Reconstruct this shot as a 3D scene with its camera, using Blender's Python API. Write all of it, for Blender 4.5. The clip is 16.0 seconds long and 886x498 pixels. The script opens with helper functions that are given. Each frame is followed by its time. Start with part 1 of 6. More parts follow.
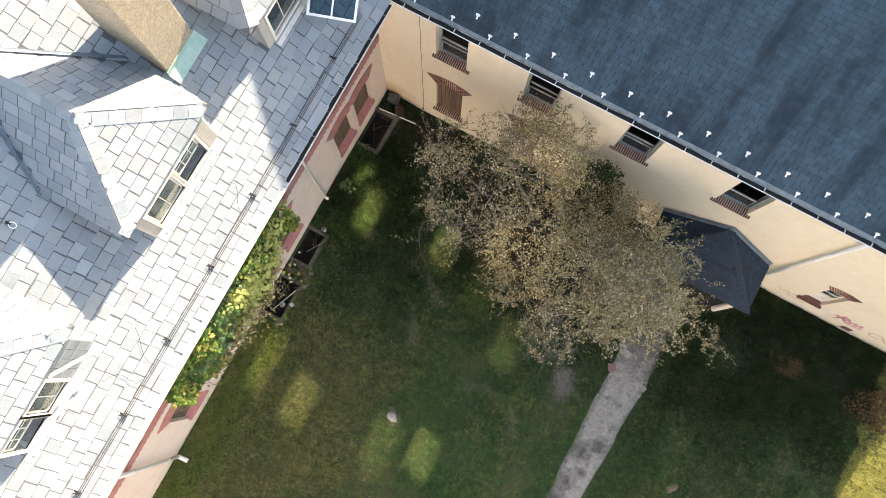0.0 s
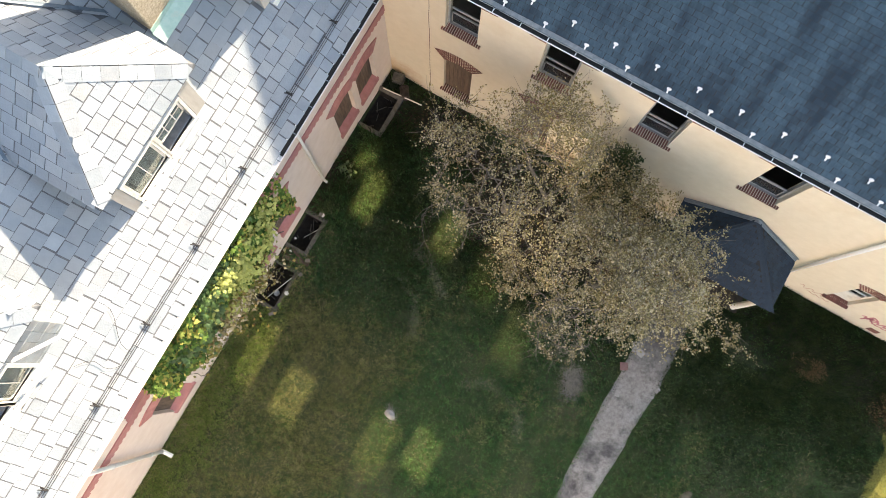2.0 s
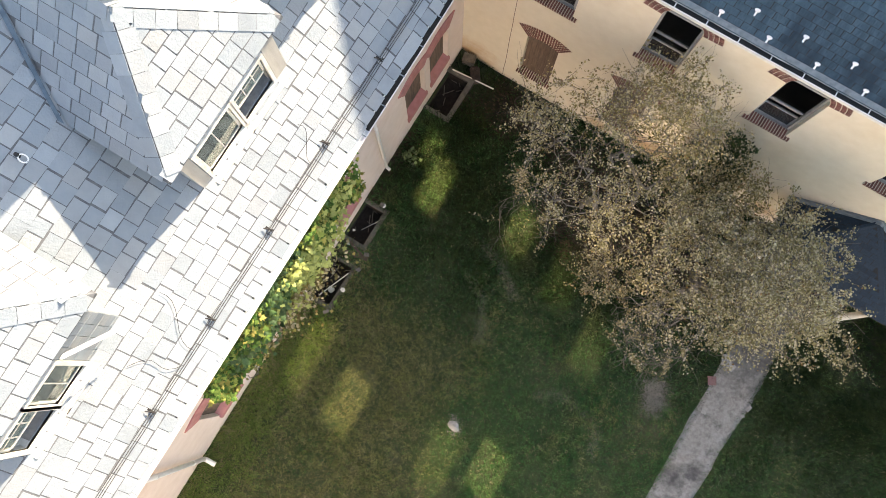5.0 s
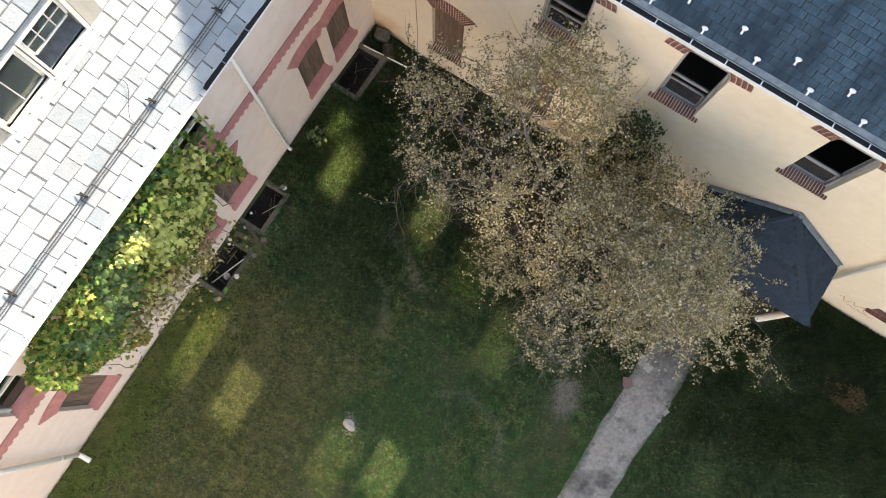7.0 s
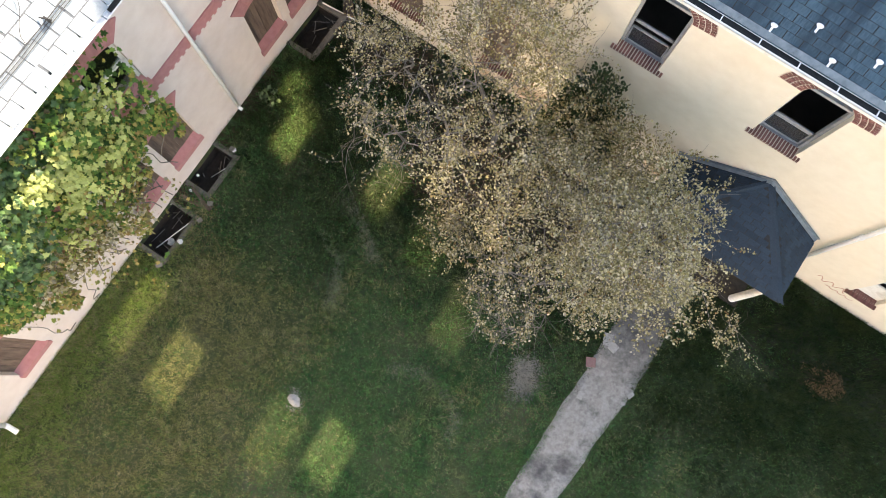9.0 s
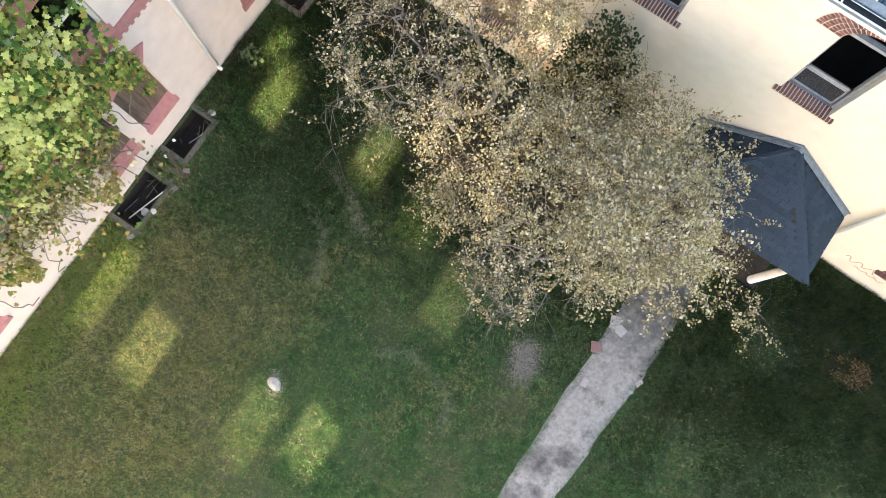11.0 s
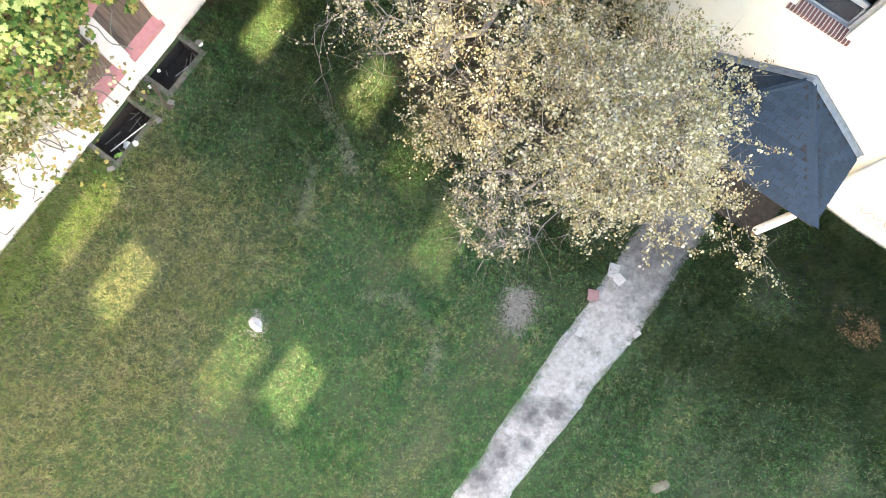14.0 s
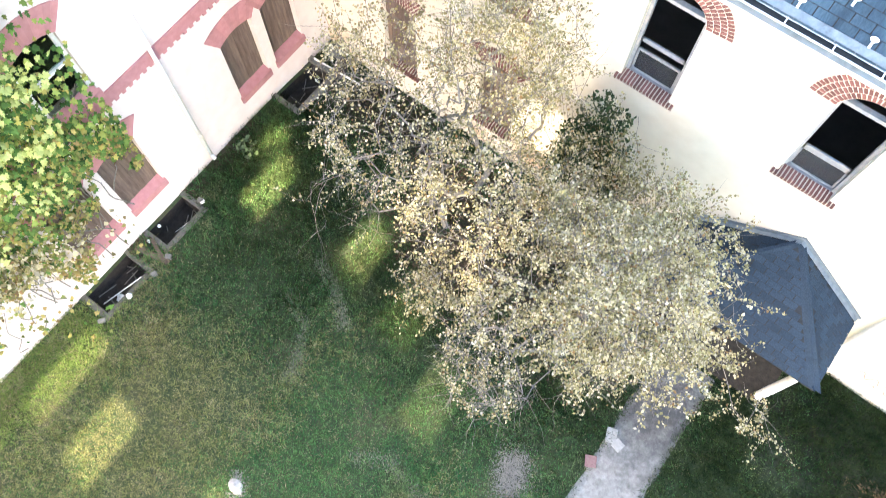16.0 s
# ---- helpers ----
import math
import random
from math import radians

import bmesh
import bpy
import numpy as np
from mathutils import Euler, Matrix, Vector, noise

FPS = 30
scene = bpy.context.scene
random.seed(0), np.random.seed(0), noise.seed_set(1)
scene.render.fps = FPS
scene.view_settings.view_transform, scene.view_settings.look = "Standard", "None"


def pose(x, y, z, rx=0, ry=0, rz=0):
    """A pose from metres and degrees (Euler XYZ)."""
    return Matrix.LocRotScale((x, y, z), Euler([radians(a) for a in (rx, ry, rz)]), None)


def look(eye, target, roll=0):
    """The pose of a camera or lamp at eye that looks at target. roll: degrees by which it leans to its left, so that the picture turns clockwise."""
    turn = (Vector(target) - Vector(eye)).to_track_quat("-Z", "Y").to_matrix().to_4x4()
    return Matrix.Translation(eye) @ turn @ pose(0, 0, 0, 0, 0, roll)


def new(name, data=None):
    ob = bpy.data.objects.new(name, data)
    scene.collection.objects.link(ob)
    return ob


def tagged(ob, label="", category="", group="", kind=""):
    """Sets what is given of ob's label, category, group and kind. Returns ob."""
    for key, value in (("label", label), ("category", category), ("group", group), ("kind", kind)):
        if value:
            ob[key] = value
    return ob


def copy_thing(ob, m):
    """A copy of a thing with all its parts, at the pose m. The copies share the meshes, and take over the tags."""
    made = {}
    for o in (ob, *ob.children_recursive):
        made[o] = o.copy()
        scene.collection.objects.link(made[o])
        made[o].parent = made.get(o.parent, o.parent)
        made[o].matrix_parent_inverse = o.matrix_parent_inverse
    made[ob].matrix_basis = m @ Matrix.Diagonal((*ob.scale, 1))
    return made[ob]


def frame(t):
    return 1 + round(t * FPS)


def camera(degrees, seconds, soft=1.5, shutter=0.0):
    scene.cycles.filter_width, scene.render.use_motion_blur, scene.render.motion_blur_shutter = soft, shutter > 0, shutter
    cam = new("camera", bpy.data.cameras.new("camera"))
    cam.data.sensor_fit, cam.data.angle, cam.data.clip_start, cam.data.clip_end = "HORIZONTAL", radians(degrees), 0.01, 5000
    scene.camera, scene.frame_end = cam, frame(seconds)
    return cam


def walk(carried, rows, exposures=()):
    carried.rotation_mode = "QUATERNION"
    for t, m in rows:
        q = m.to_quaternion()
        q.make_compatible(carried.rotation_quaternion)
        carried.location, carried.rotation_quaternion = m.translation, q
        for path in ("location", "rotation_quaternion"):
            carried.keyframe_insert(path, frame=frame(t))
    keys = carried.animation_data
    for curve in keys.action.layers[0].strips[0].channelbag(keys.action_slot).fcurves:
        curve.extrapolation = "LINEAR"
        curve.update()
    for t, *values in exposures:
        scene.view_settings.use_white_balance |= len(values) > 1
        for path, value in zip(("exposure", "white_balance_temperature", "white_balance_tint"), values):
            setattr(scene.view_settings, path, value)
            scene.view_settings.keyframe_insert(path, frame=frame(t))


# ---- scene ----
cam = camera(58.3, 16.0, soft=0.8, shutter=0.15)
PATH = [
    (0, (6.583, -8.298, 28.689), (6.457, -8.029, 26.711), 3.2),
    (0.5, (6.563, -8.305, 28.283), (6.439, -8.038, 26.305), 3.6),
    (1, (6.588, -8.349, 27.881), (6.462, -8.082, 25.903), 3.5),
    (1.5, (6.594, -8.39, 27.46), (6.466, -8.124, 25.482), 3.3),
    (2, (6.563, -8.444, 27.059), (6.435, -8.179, 25.081), 3.7),
    (2.5, (6.456, -8.522, 26.645), (6.326, -8.26, 24.667), 3.4),
    (3, (6.198, -8.639, 26.215), (6.063, -8.379, 24.236), 2.7),
    (3.5, (5.594, -8.919, 25.798), (5.454, -8.664, 23.82), 1.6),
    (4, (5.005, -9.233, 25.409), (4.849, -8.985, 23.43), -1.5),
    (4.2, (4.892, -9.277, 25.276), (4.735, -9.029, 23.298), -1.7),
    (6.3, (5.617, -9.007, 23.57), (5.457, -8.735, 21.595), 1.7),
    (6.5, (6.005, -8.732, 23.396), (5.853, -8.463, 21.421), 2.7),
    (7, (7.298, -8.09, 23.071), (7.149, -7.814, 21.095), 4.0),
    (7.5, (8.071, -7.754, 22.72), (7.919, -7.486, 20.744), 3.3),
    (8, (8.314, -7.903, 22.405), (8.164, -7.627, 20.429), 4.7),
    (8.5, (8.593, -7.978, 22.056), (8.437, -7.697, 20.082), 4.4),
    (9, (8.762, -8.018, 21.674), (8.606, -7.737, 19.7), 4.6),
    (11.5, (9.47, -7.92, 19.57), (9.312, -7.684, 17.59), 0.8),
    (12, (9.976, -8.402, 19.236), (9.818, -8.175, 17.255), 0.1),
    (12.5, (10.202, -8.826, 18.993), (10.043, -8.587, 17.014), 1.5),
    (13, (10.223, -8.894, 18.981), (10.06, -8.651, 17.002), 1.6),
    (13.5, (10.146, -8.804, 18.96), (9.982, -8.567, 16.981), 0.9),
    (14, (10.082, -8.817, 18.917), (9.92, -8.574, 16.938), 2.1),
    (14.5, (10.068, -8.716, 18.89), (9.906, -8.479, 16.91), 1.7),
    (15, (10.095, -8.575, 18.876), (9.931, -8.349, 16.895), 0.2),
    (15.5, (10.314, -8.734, 18.767), (10.061, -8.393, 16.812), 0.0),
    (16, (10.438, -8.774, 18.651), (10.023, -8.212, 16.777), 0.4),
]
# exposure: the clip's camera opens up as it sinks towards the shaded lawn
EXPOSURES = [(0.0, 2.08, 8000, 11), (3.5, 2.14, 8000, 11), (6.5, 1.98, 7800, 11), (7.0, 2.05, 7700, 10.5), (8.5, 2.4, 7600, 11), (9.0, 2.45, 7600, 10.5), (11.5, 2.98, 7450, 10.5), (12.0, 3.07, 7450, 10.5), (12.5, 3.24, 7450, 10), (13.0, 3.37, 7350, 10), (14.5, 3.67, 7250, 9.5), (15.0, 3.70, 7150, 9.5), (16.0, 3.70, 6850, 9.5)]
walk(cam, [(t, look(eye, target, roll)) for t, eye, target, roll in PATH], EXPOSURES)

# ---------------------------------------------------------------- light
SUN = Vector((0.105, 0.832, 0.545)).normalized()
world = bpy.data.worlds.new("world")
scene.world = world
world.use_nodes = True
wn = world.node_tree
sky = wn.nodes.new("ShaderNodeTexSky")
sky.sky_type = "NISHITA"
sky.sun_disc = False
sky.sun_elevation = math.asin(SUN.z)
sky.sun_rotation = math.atan2(SUN.x, SUN.y)
wn.links.new(sky.outputs[0], wn.nodes["Background"].inputs[0])
wn.nodes["Background"].inputs[1].default_value = 0.15
sun_data = bpy.data.lights.new("sun", "SUN")
sun_data.energy, sun_data.angle, sun_data.color = 4.0, radians(0.6), (1.0, 0.93, 0.84)
sun = new("sun", sun_data)
sun.matrix_world = look(SUN * 60, (0, 0, 0))

# added area lamps stand in for low sun thrown back by unseen windows opposite
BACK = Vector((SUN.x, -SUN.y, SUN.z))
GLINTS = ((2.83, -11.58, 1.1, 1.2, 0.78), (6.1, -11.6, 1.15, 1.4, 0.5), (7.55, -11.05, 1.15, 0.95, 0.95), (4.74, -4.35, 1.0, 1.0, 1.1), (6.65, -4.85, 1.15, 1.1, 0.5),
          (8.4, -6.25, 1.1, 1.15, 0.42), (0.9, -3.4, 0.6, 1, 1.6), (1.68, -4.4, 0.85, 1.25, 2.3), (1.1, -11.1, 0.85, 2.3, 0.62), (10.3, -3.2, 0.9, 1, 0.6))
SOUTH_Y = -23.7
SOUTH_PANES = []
# two more lamps warm the cream wall behind the left tree
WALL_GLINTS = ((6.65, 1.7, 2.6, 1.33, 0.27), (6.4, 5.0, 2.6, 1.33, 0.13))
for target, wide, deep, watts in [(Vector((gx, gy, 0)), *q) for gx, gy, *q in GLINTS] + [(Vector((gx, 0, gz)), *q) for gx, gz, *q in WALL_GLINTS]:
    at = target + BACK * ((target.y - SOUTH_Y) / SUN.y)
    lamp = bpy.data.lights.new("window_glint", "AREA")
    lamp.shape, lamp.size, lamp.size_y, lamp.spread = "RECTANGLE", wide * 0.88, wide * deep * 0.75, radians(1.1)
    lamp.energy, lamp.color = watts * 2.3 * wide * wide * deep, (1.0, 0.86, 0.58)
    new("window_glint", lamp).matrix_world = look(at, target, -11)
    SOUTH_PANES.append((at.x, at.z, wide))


# ---------------------------------------------------------------- materials
def surf(name, c1, c2, scale=6.0, rough=0.8, bump=0.2, bump_scale=40.0, metal=0.0, vary=0.0,
         stain=None, stain_scale=0.7, stain_at=0.55, stretch=(1, 1, 1), translucent=0.0, tints=None, spec=0.4, detail=6, spots=(), spot_col=None, spot_grain=2.2):
    m = bpy.data.materials.new(name)
    m.use_nodes = True
    t = m.node_tree
    n, l = t.nodes, t.links
    p = n["Principled BSDF"]
    geo = n.new("ShaderNodeNewGeometry")
    mp = n.new("ShaderNodeMapping")
    mp.inputs["Scale"].default_value = stretch
    l.new(geo.outputs["Position"], mp.inputs["Vector"])

    def noise_node(sc, det=detail, ro=0.6):
        k = n.new("ShaderNodeTexNoise")
        k.inputs["Scale"].default_value, k.inputs["Detail"].default_value, k.inputs["Roughness"].default_value = sc, det, ro
        l.new(mp.outputs[0], k.inputs["Vector"])
        return k

    def ramp(src, a, b):
        r = n.new("ShaderNodeMapRange")
        r.inputs["From Min"].default_value, r.inputs["From Max"].default_value = a, b
        l.new(src, r.inputs["Value"])
        return r.outputs[0]

    def mix(f, a, b, mode="MIX"):
        x = n.new("ShaderNodeMix")
        x.data_type, x.blend_type = "RGBA", mode
        for sock, val in ((x.inputs[0], f), (x.inputs[6], a), (x.inputs[7], b)):
            if isinstance(val, (int, float)):
                sock.default_value = val
            elif isinstance(val, (tuple, list)):
                sock.default_value = (*val, 1)
            else:
                l.new(val, sock)
        return x.outputs[2]

    col = mix(ramp(noise_node(scale).outputs[0], 0.3, 0.7), c1, c2)
    if stain:
        col = mix(ramp(noise_node(stain_scale).outputs[0], stain_at, stain_at + 0.2), col, stain)
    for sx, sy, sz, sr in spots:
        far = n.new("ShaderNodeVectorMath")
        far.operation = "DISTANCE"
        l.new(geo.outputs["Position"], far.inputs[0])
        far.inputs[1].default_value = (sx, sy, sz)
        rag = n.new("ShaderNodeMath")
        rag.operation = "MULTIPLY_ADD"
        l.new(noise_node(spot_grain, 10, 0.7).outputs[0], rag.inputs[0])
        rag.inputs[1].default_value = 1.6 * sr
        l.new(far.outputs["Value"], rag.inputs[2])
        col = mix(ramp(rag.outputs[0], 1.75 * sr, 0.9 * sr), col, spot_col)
    if vary or tints:
        oi = n.new("ShaderNodeObjectInfo")
        add = n.new("ShaderNodeMath")
        add.operation = "ADD"
        l.new(oi.outputs["Random"], add.inputs[0])
        l.new(geo.outputs["Random Per Island"], add.inputs[1])
        fr = n.new("ShaderNodeMath")
        fr.operation = "FRACT"
        l.new(add.outputs[0], fr.inputs[0])
        if tints:
            cr = n.new("ShaderNodeValToRGB")
            cr.color_ramp.interpolation = "CONSTANT"
            while len(cr.color_ramp.elements) < len(tints):
                cr.color_ramp.elements.new(0.5)
            for e, (pos, c) in zip(cr.color_ramp.elements, tints):
                e.position, e.color = pos, (*c, 1)
            l.new(fr.outputs[0], cr.inputs[0])
            col = mix(0.75, col, cr.outputs[0])
        if vary:
            hs = n.new("ShaderNodeHueSaturation")
            # a second number out of the first
            m2 = n.new("ShaderNodeMath")
            m2.operation = "MULTIPLY"
            m2.inputs[1].default_value = 7.31
            l.new(fr.outputs[0], m2.inputs[0])
            m3 = n.new("ShaderNodeMath")
            m3.operation = "FRACT"
            l.new(m2.outputs[0], m3.inputs[0])
            v = n.new("ShaderNodeMapRange")
            v.inputs["To Min"].default_value, v.inputs["To Max"].default_value = 1 - vary, 1 + vary
            l.new(m3.outputs[0], v.inputs["Value"])
            l.new(v.outputs[0], hs.inputs["Value"])
            l.new(col, hs.inputs["Color"])
            col = hs.outputs[0]
    l.new(col, p.inputs["Base Color"])
    p.inputs["Roughness"].default_value, p.inputs["Metallic"].default_value = rough, metal
    p.inputs["Specular IOR Level"].default_value = spec
    if bump:
        b = n.new("ShaderNodeBump")
        b.inputs["Strength"].default_value, b.inputs["Distance"].default_value = bump, 0.02
        l.new(noise_node(bump_scale, 4).outputs[0], b.inputs["Height"])
        l.new(b.outputs[0], p.inputs["Normal"])
    if translucent:
        tr = n.new("ShaderNodeBsdfTranslucent")
        l.new(col, tr.inputs[0])
        ms = n.new("ShaderNodeMixShader")
        ms.inputs[0].default_value = translucent
        l.new(p.outputs[0], ms.inputs[1])
        l.new(tr.outputs[0], ms.inputs[2])
        l.new(ms.outputs[0], n["Material Output"].inputs[0])
    return m


def glass(name, tint, rough=0.03):
    m = bpy.data.materials.new(name)
    m.use_nodes = True
    p = m.node_tree.nodes["Principled BSDF"]
    p.inputs["Base Color"].default_value = (*tint, 1)
    p.inputs["Transmission Weight"].default_value = 1.0
    p.inputs["Roughness"].default_value, p.inputs["IOR"].default_value = rough, 1.45
    return m


# orange spots paint warm reflected light low on the wall, over real staining
M_CREAM = surf("cream_stucco", (0.70, 0.615, 0.475), (0.76, 0.675, 0.535), 3.0, 0.9, 0.25, 60, stain=(0.65, 0.54, 0.39), stain_scale=0.35, stain_at=0.56,
               spots=((6.6, 0, 0.4, 1.1), (7.6, 0, 0.3, 0.9), (5.2, 0, 0.0, 0.7), (10.7, 0, 0.7, 0.75), (0.3, 0, 0.0, 1.3)), spot_col=(0.58, 0.40, 0.23))
M_PINKISH = surf("pale_pink_stucco", (0.65, 0.55, 0.485), (0.72, 0.625, 0.56), 2.5, 0.9, 0.25, 60, stain=(0.64, 0.52, 0.44), stain_scale=0.4, stain_at=0.57)
M_CHEEK = surf("weathered_beige_board", (0.36, 0.33, 0.29), (0.48, 0.45, 0.40), 6.0, 0.85, 0.3, 50, stain=(0.27, 0.24, 0.20), stain_scale=3.0, stretch=(1, 1, 0.2))
M_PINK = surf("dusty_pink_paint", (0.40, 0.17, 0.16), (0.47, 0.22, 0.21), 7.0, 0.8, 0.3, 50, stain=(0.34, 0.16, 0.14), stain_scale=2.0, vary=0.08)
M_BRICK = surf("red_brick", (0.160, 0.066, 0.056), (0.225, 0.095, 0.08), 30.0, 0.85, 0.4, 90, vary=0.3)
M_BRICKDARK = surf("brown_sill_brick", (0.15, 0.062, 0.050), (0.21, 0.09, 0.07), 30.0, 0.85, 0.4, 90, vary=0.3)
M_MORTAR = surf("pale_mortar", (0.52, 0.43, 0.33), (0.60, 0.50, 0.40), 20.0, 0.95, 0.3, 80)
M_SLATE = surf("grey_slate", (0.19, 0.225, 0.248), (0.29, 0.315, 0.327), 7.0, 0.62, 0.6, 24, vary=0.09, stain=(0.14, 0.152, 0.165), stain_scale=2.2, stain_at=0.53,
               tints=[(0.0, (0.222, 0.254, 0.276)), (0.25, (0.27, 0.292, 0.303)), (0.45, (0.235, 0.266, 0.288)), (0.65, (0.288, 0.300, 0.302)), (0.82, (0.248, 0.268, 0.282)), (0.9, (0.28, 0.308, 0.328))])
M_JOINT = surf("dusty_grey_bedding", (0.085, 0.09, 0.098), (0.145, 0.15, 0.155), 9.0, 0.95, 0.3, 30)
M_TWIG = surf("pale_grey_twig", (0.10, 0.085, 0.07), (0.27, 0.235, 0.20), 9.0, 0.9, 0, vary=0.3)
M_PORCH = surf("old_dark_shingle", (0.015, 0.027, 0.042), (0.033, 0.053, 0.078), 40.0, 0.9, 0.5, 160, vary=0.16, stain=(0.014, 0.022, 0.031), stain_scale=1.2)
M_KERB = surf("mossy_damp_kerb", (0.09, 0.083, 0.068), (0.18, 0.165, 0.14), 6.0, 0.95, 0.5, 40, stain=(0.05, 0.05, 0.03), stain_scale=2.0)
M_SHINGLE = surf("charcoal_asphalt_shingle", (0.031, 0.064, 0.085), (0.062, 0.102, 0.130), 40.0, 0.9, 0.5, 160, vary=0.13, stain=(0.021, 0.038, 0.053), stain_scale=1.5, stain_at=0.44, stretch=(1, 0.25, 0.25))
M_UNDER = surf("dark_roof_underlay", (0.02, 0.02, 0.022), (0.035, 0.035, 0.036), 12.0, 0.95, 0.2, 30)
M_WHITE = surf("white_painted_metal", (0.74, 0.73, 0.70), (0.80, 0.79, 0.77), 8.0, 0.45, 0.05, 40, stain=(0.60, 0.57, 0.52), stain_scale=2.0, stain_at=0.6)
M_TRIM = surf("weathered_white_wood", (0.66, 0.63, 0.56), (0.76, 0.73, 0.67), 10.0, 0.7, 0.2, 60, stain=(0.5, 0.45, 0.38), stain_scale=3.0)
M_GUTTER = surf("dark_gutter_silt", (0.010, 0.010, 0.009), (0.024, 0.022, 0.019), 14.0, 0.9, 0.4, 60)
M_LEAD = surf("grey_flashing", (0.17, 0.20, 0.22), (0.26, 0.29, 0.31), 7.0, 0.5, 0.15, 30, metal=0.4)
M_VALLEY = surf("blue_grey_valley_metal", (0.07, 0.10, 0.125), (0.13, 0.17, 0.20), 6.0, 0.45, 0.2, 30, metal=0.3)
M_DRIP = surf("streaked_pale_zinc", (0.10, 0.13, 0.15), (0.19, 0.225, 0.245), 7.0, 0.6, 0.2, 30, metal=0.2, stain=(0.07, 0.085, 0.095), stain_scale=5.0, stain_at=0.54)
M_COPPER = surf("green_copper_flashing", (0.30, 0.46, 0.40), (0.40, 0.55, 0.49), 8.0, 0.6, 0.15, 40, stain=(0.42, 0.44, 0.36), stain_scale=4.0)
M_BOARD = surf("weathered_brown_boarding", (0.105, 0.070, 0.052), (0.19, 0.135, 0.10), 14.0, 0.85, 0.4, 50, stretch=(1, 1, 0.12), vary=0.12)
M_SASH = surf("grey_weathered_sash", (0.24, 0.24, 0.24), (0.36, 0.36, 0.35), 10.0, 0.75, 0.2, 60)
# room surfaces coloured dark so the openings read as unlit
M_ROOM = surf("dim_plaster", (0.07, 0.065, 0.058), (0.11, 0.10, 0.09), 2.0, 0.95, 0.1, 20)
M_CONC = surf("old_concrete", (0.17, 0.155, 0.13), (0.26, 0.24, 0.21), 5.0, 0.95, 0.4, 40, stain=(0.08, 0.075, 0.055), stain_scale=1.6)
M_SOIL = surf("dark_soil", (0.025, 0.02, 0.016), (0.05, 0.04, 0.03), 8.0, 1.0, 0.6, 30)
M_BARK = surf("grey_bark", (0.12, 0.105, 0.088), (0.24, 0.215, 0.185), 12.0, 0.9, 0.4, 40)
M_PIPE = surf("dark_cable", (0.016, 0.015, 0.015), (0.03, 0.028, 0.027), 20.0, 0.6, 0.1, 40)
M_GLASS = glass("window_glass", (0.44, 0.60, 0.55))
# blue tint puts the sky's reflection into the glass colour
M_SKYPANE = glass("blue_dark_pane", (0.16, 0.28, 0.36), 0.05)
M_PANE = glass("dusty_grey_pane", (0.07, 0.078, 0.085), 0.25)
M_PANE.node_tree.nodes["Principled BSDF"].inputs["Transmission Weight"].default_value = 0.55
M_SAGE = surf("grey_green_leaf", (0.07, 0.11, 0.05), (0.13, 0.17, 0.09), 3.0, 0.7, 0, spec=0.12, translucent=0.2, vary=0.25)
M_LITTER = surf("brown_leaf_litter", (0.035, 0.024, 0.015), (0.075, 0.052, 0.03), 6.0, 0.95, 0.3, 40, vary=0.5)
M_CHIM = surf("beige_pebbledash", (0.26, 0.205, 0.14), (0.52, 0.43, 0.32), 22.0, 0.95, 1.0, 40, stain=(0.28, 0.23, 0.17), stain_scale=0.9)
M_LEAF = surf("dry_olive_leaf", (0.27, 0.225, 0.095), (0.36, 0.30, 0.14), 3.0, 0.75, 0, spec=0.12, translucent=0.26, vary=0.35,
              tints=[(0.0, (0.26, 0.225, 0.10)), (0.22, (0.41, 0.36, 0.195)), (0.46, (0.55, 0.485, 0.315)), (0.68, (0.17, 0.155, 0.075)), (0.82, (0.51, 0.46, 0.35)), (0.95, (0.28, 0.155, 0.07))])
M_VINE = surf("green_vine_leaf", (0.05, 0.105, 0.024), (0.09, 0.15, 0.036), 3.0, 0.6, 0, spec=0.12, translucent=0.3, vary=0.4,
              tints=[(0.0, (0.045, 0.105, 0.024)), (0.20, (0.095, 0.18, 0.04)), (0.42, (0.16, 0.25, 0.055)), (0.64, (0.29, 0.33, 0.08)), (0.86, (0.47, 0.39, 0.11))])
M_TURN = surf("turning_vine_leaf", (0.24, 0.22, 0.06), (0.32, 0.27, 0.08), 3.0, 0.6, 0, spec=0.12, translucent=0.3, vary=0.35,
              tints=[(0.0, (0.12, 0.16, 0.045)), (0.30, (0.30, 0.29, 0.09)), (0.58, (0.40, 0.31, 0.11)), (0.78, (0.30, 0.18, 0.075)), (0.90, (0.17, 0.12, 0.07))])
# pale leaf colour paints sunlight on the upper vine
M_SUNLEAF = surf("pale_young_leaf", (0.37, 0.41, 0.125), (0.50, 0.53, 0.20), 3.0, 0.6, 0, spec=0.12, translucent=0.35, vary=0.25)
M_IVY = surf("dark_ivy_leaf", (0.03, 0.055, 0.02), (0.06, 0.085, 0.03), 3.0, 0.6, 0, spec=0.12, translucent=0.2, vary=0.3,
             tints=[(0.0, (0.03, 0.055, 0.02)), (0.5, (0.055, 0.08, 0.03)), (0.8, (0.10, 0.10, 0.04))])
M_BLADE = surf("grass_blade", (0.026, 0.108, 0.034), (0.108, 0.200, 0.066), 3.2, 0.75, 0, spec=0.12, translucent=0.3, vary=0.6, stain=(0.19, 0.195, 0.09), stain_scale=0.7, stain_at=0.55)
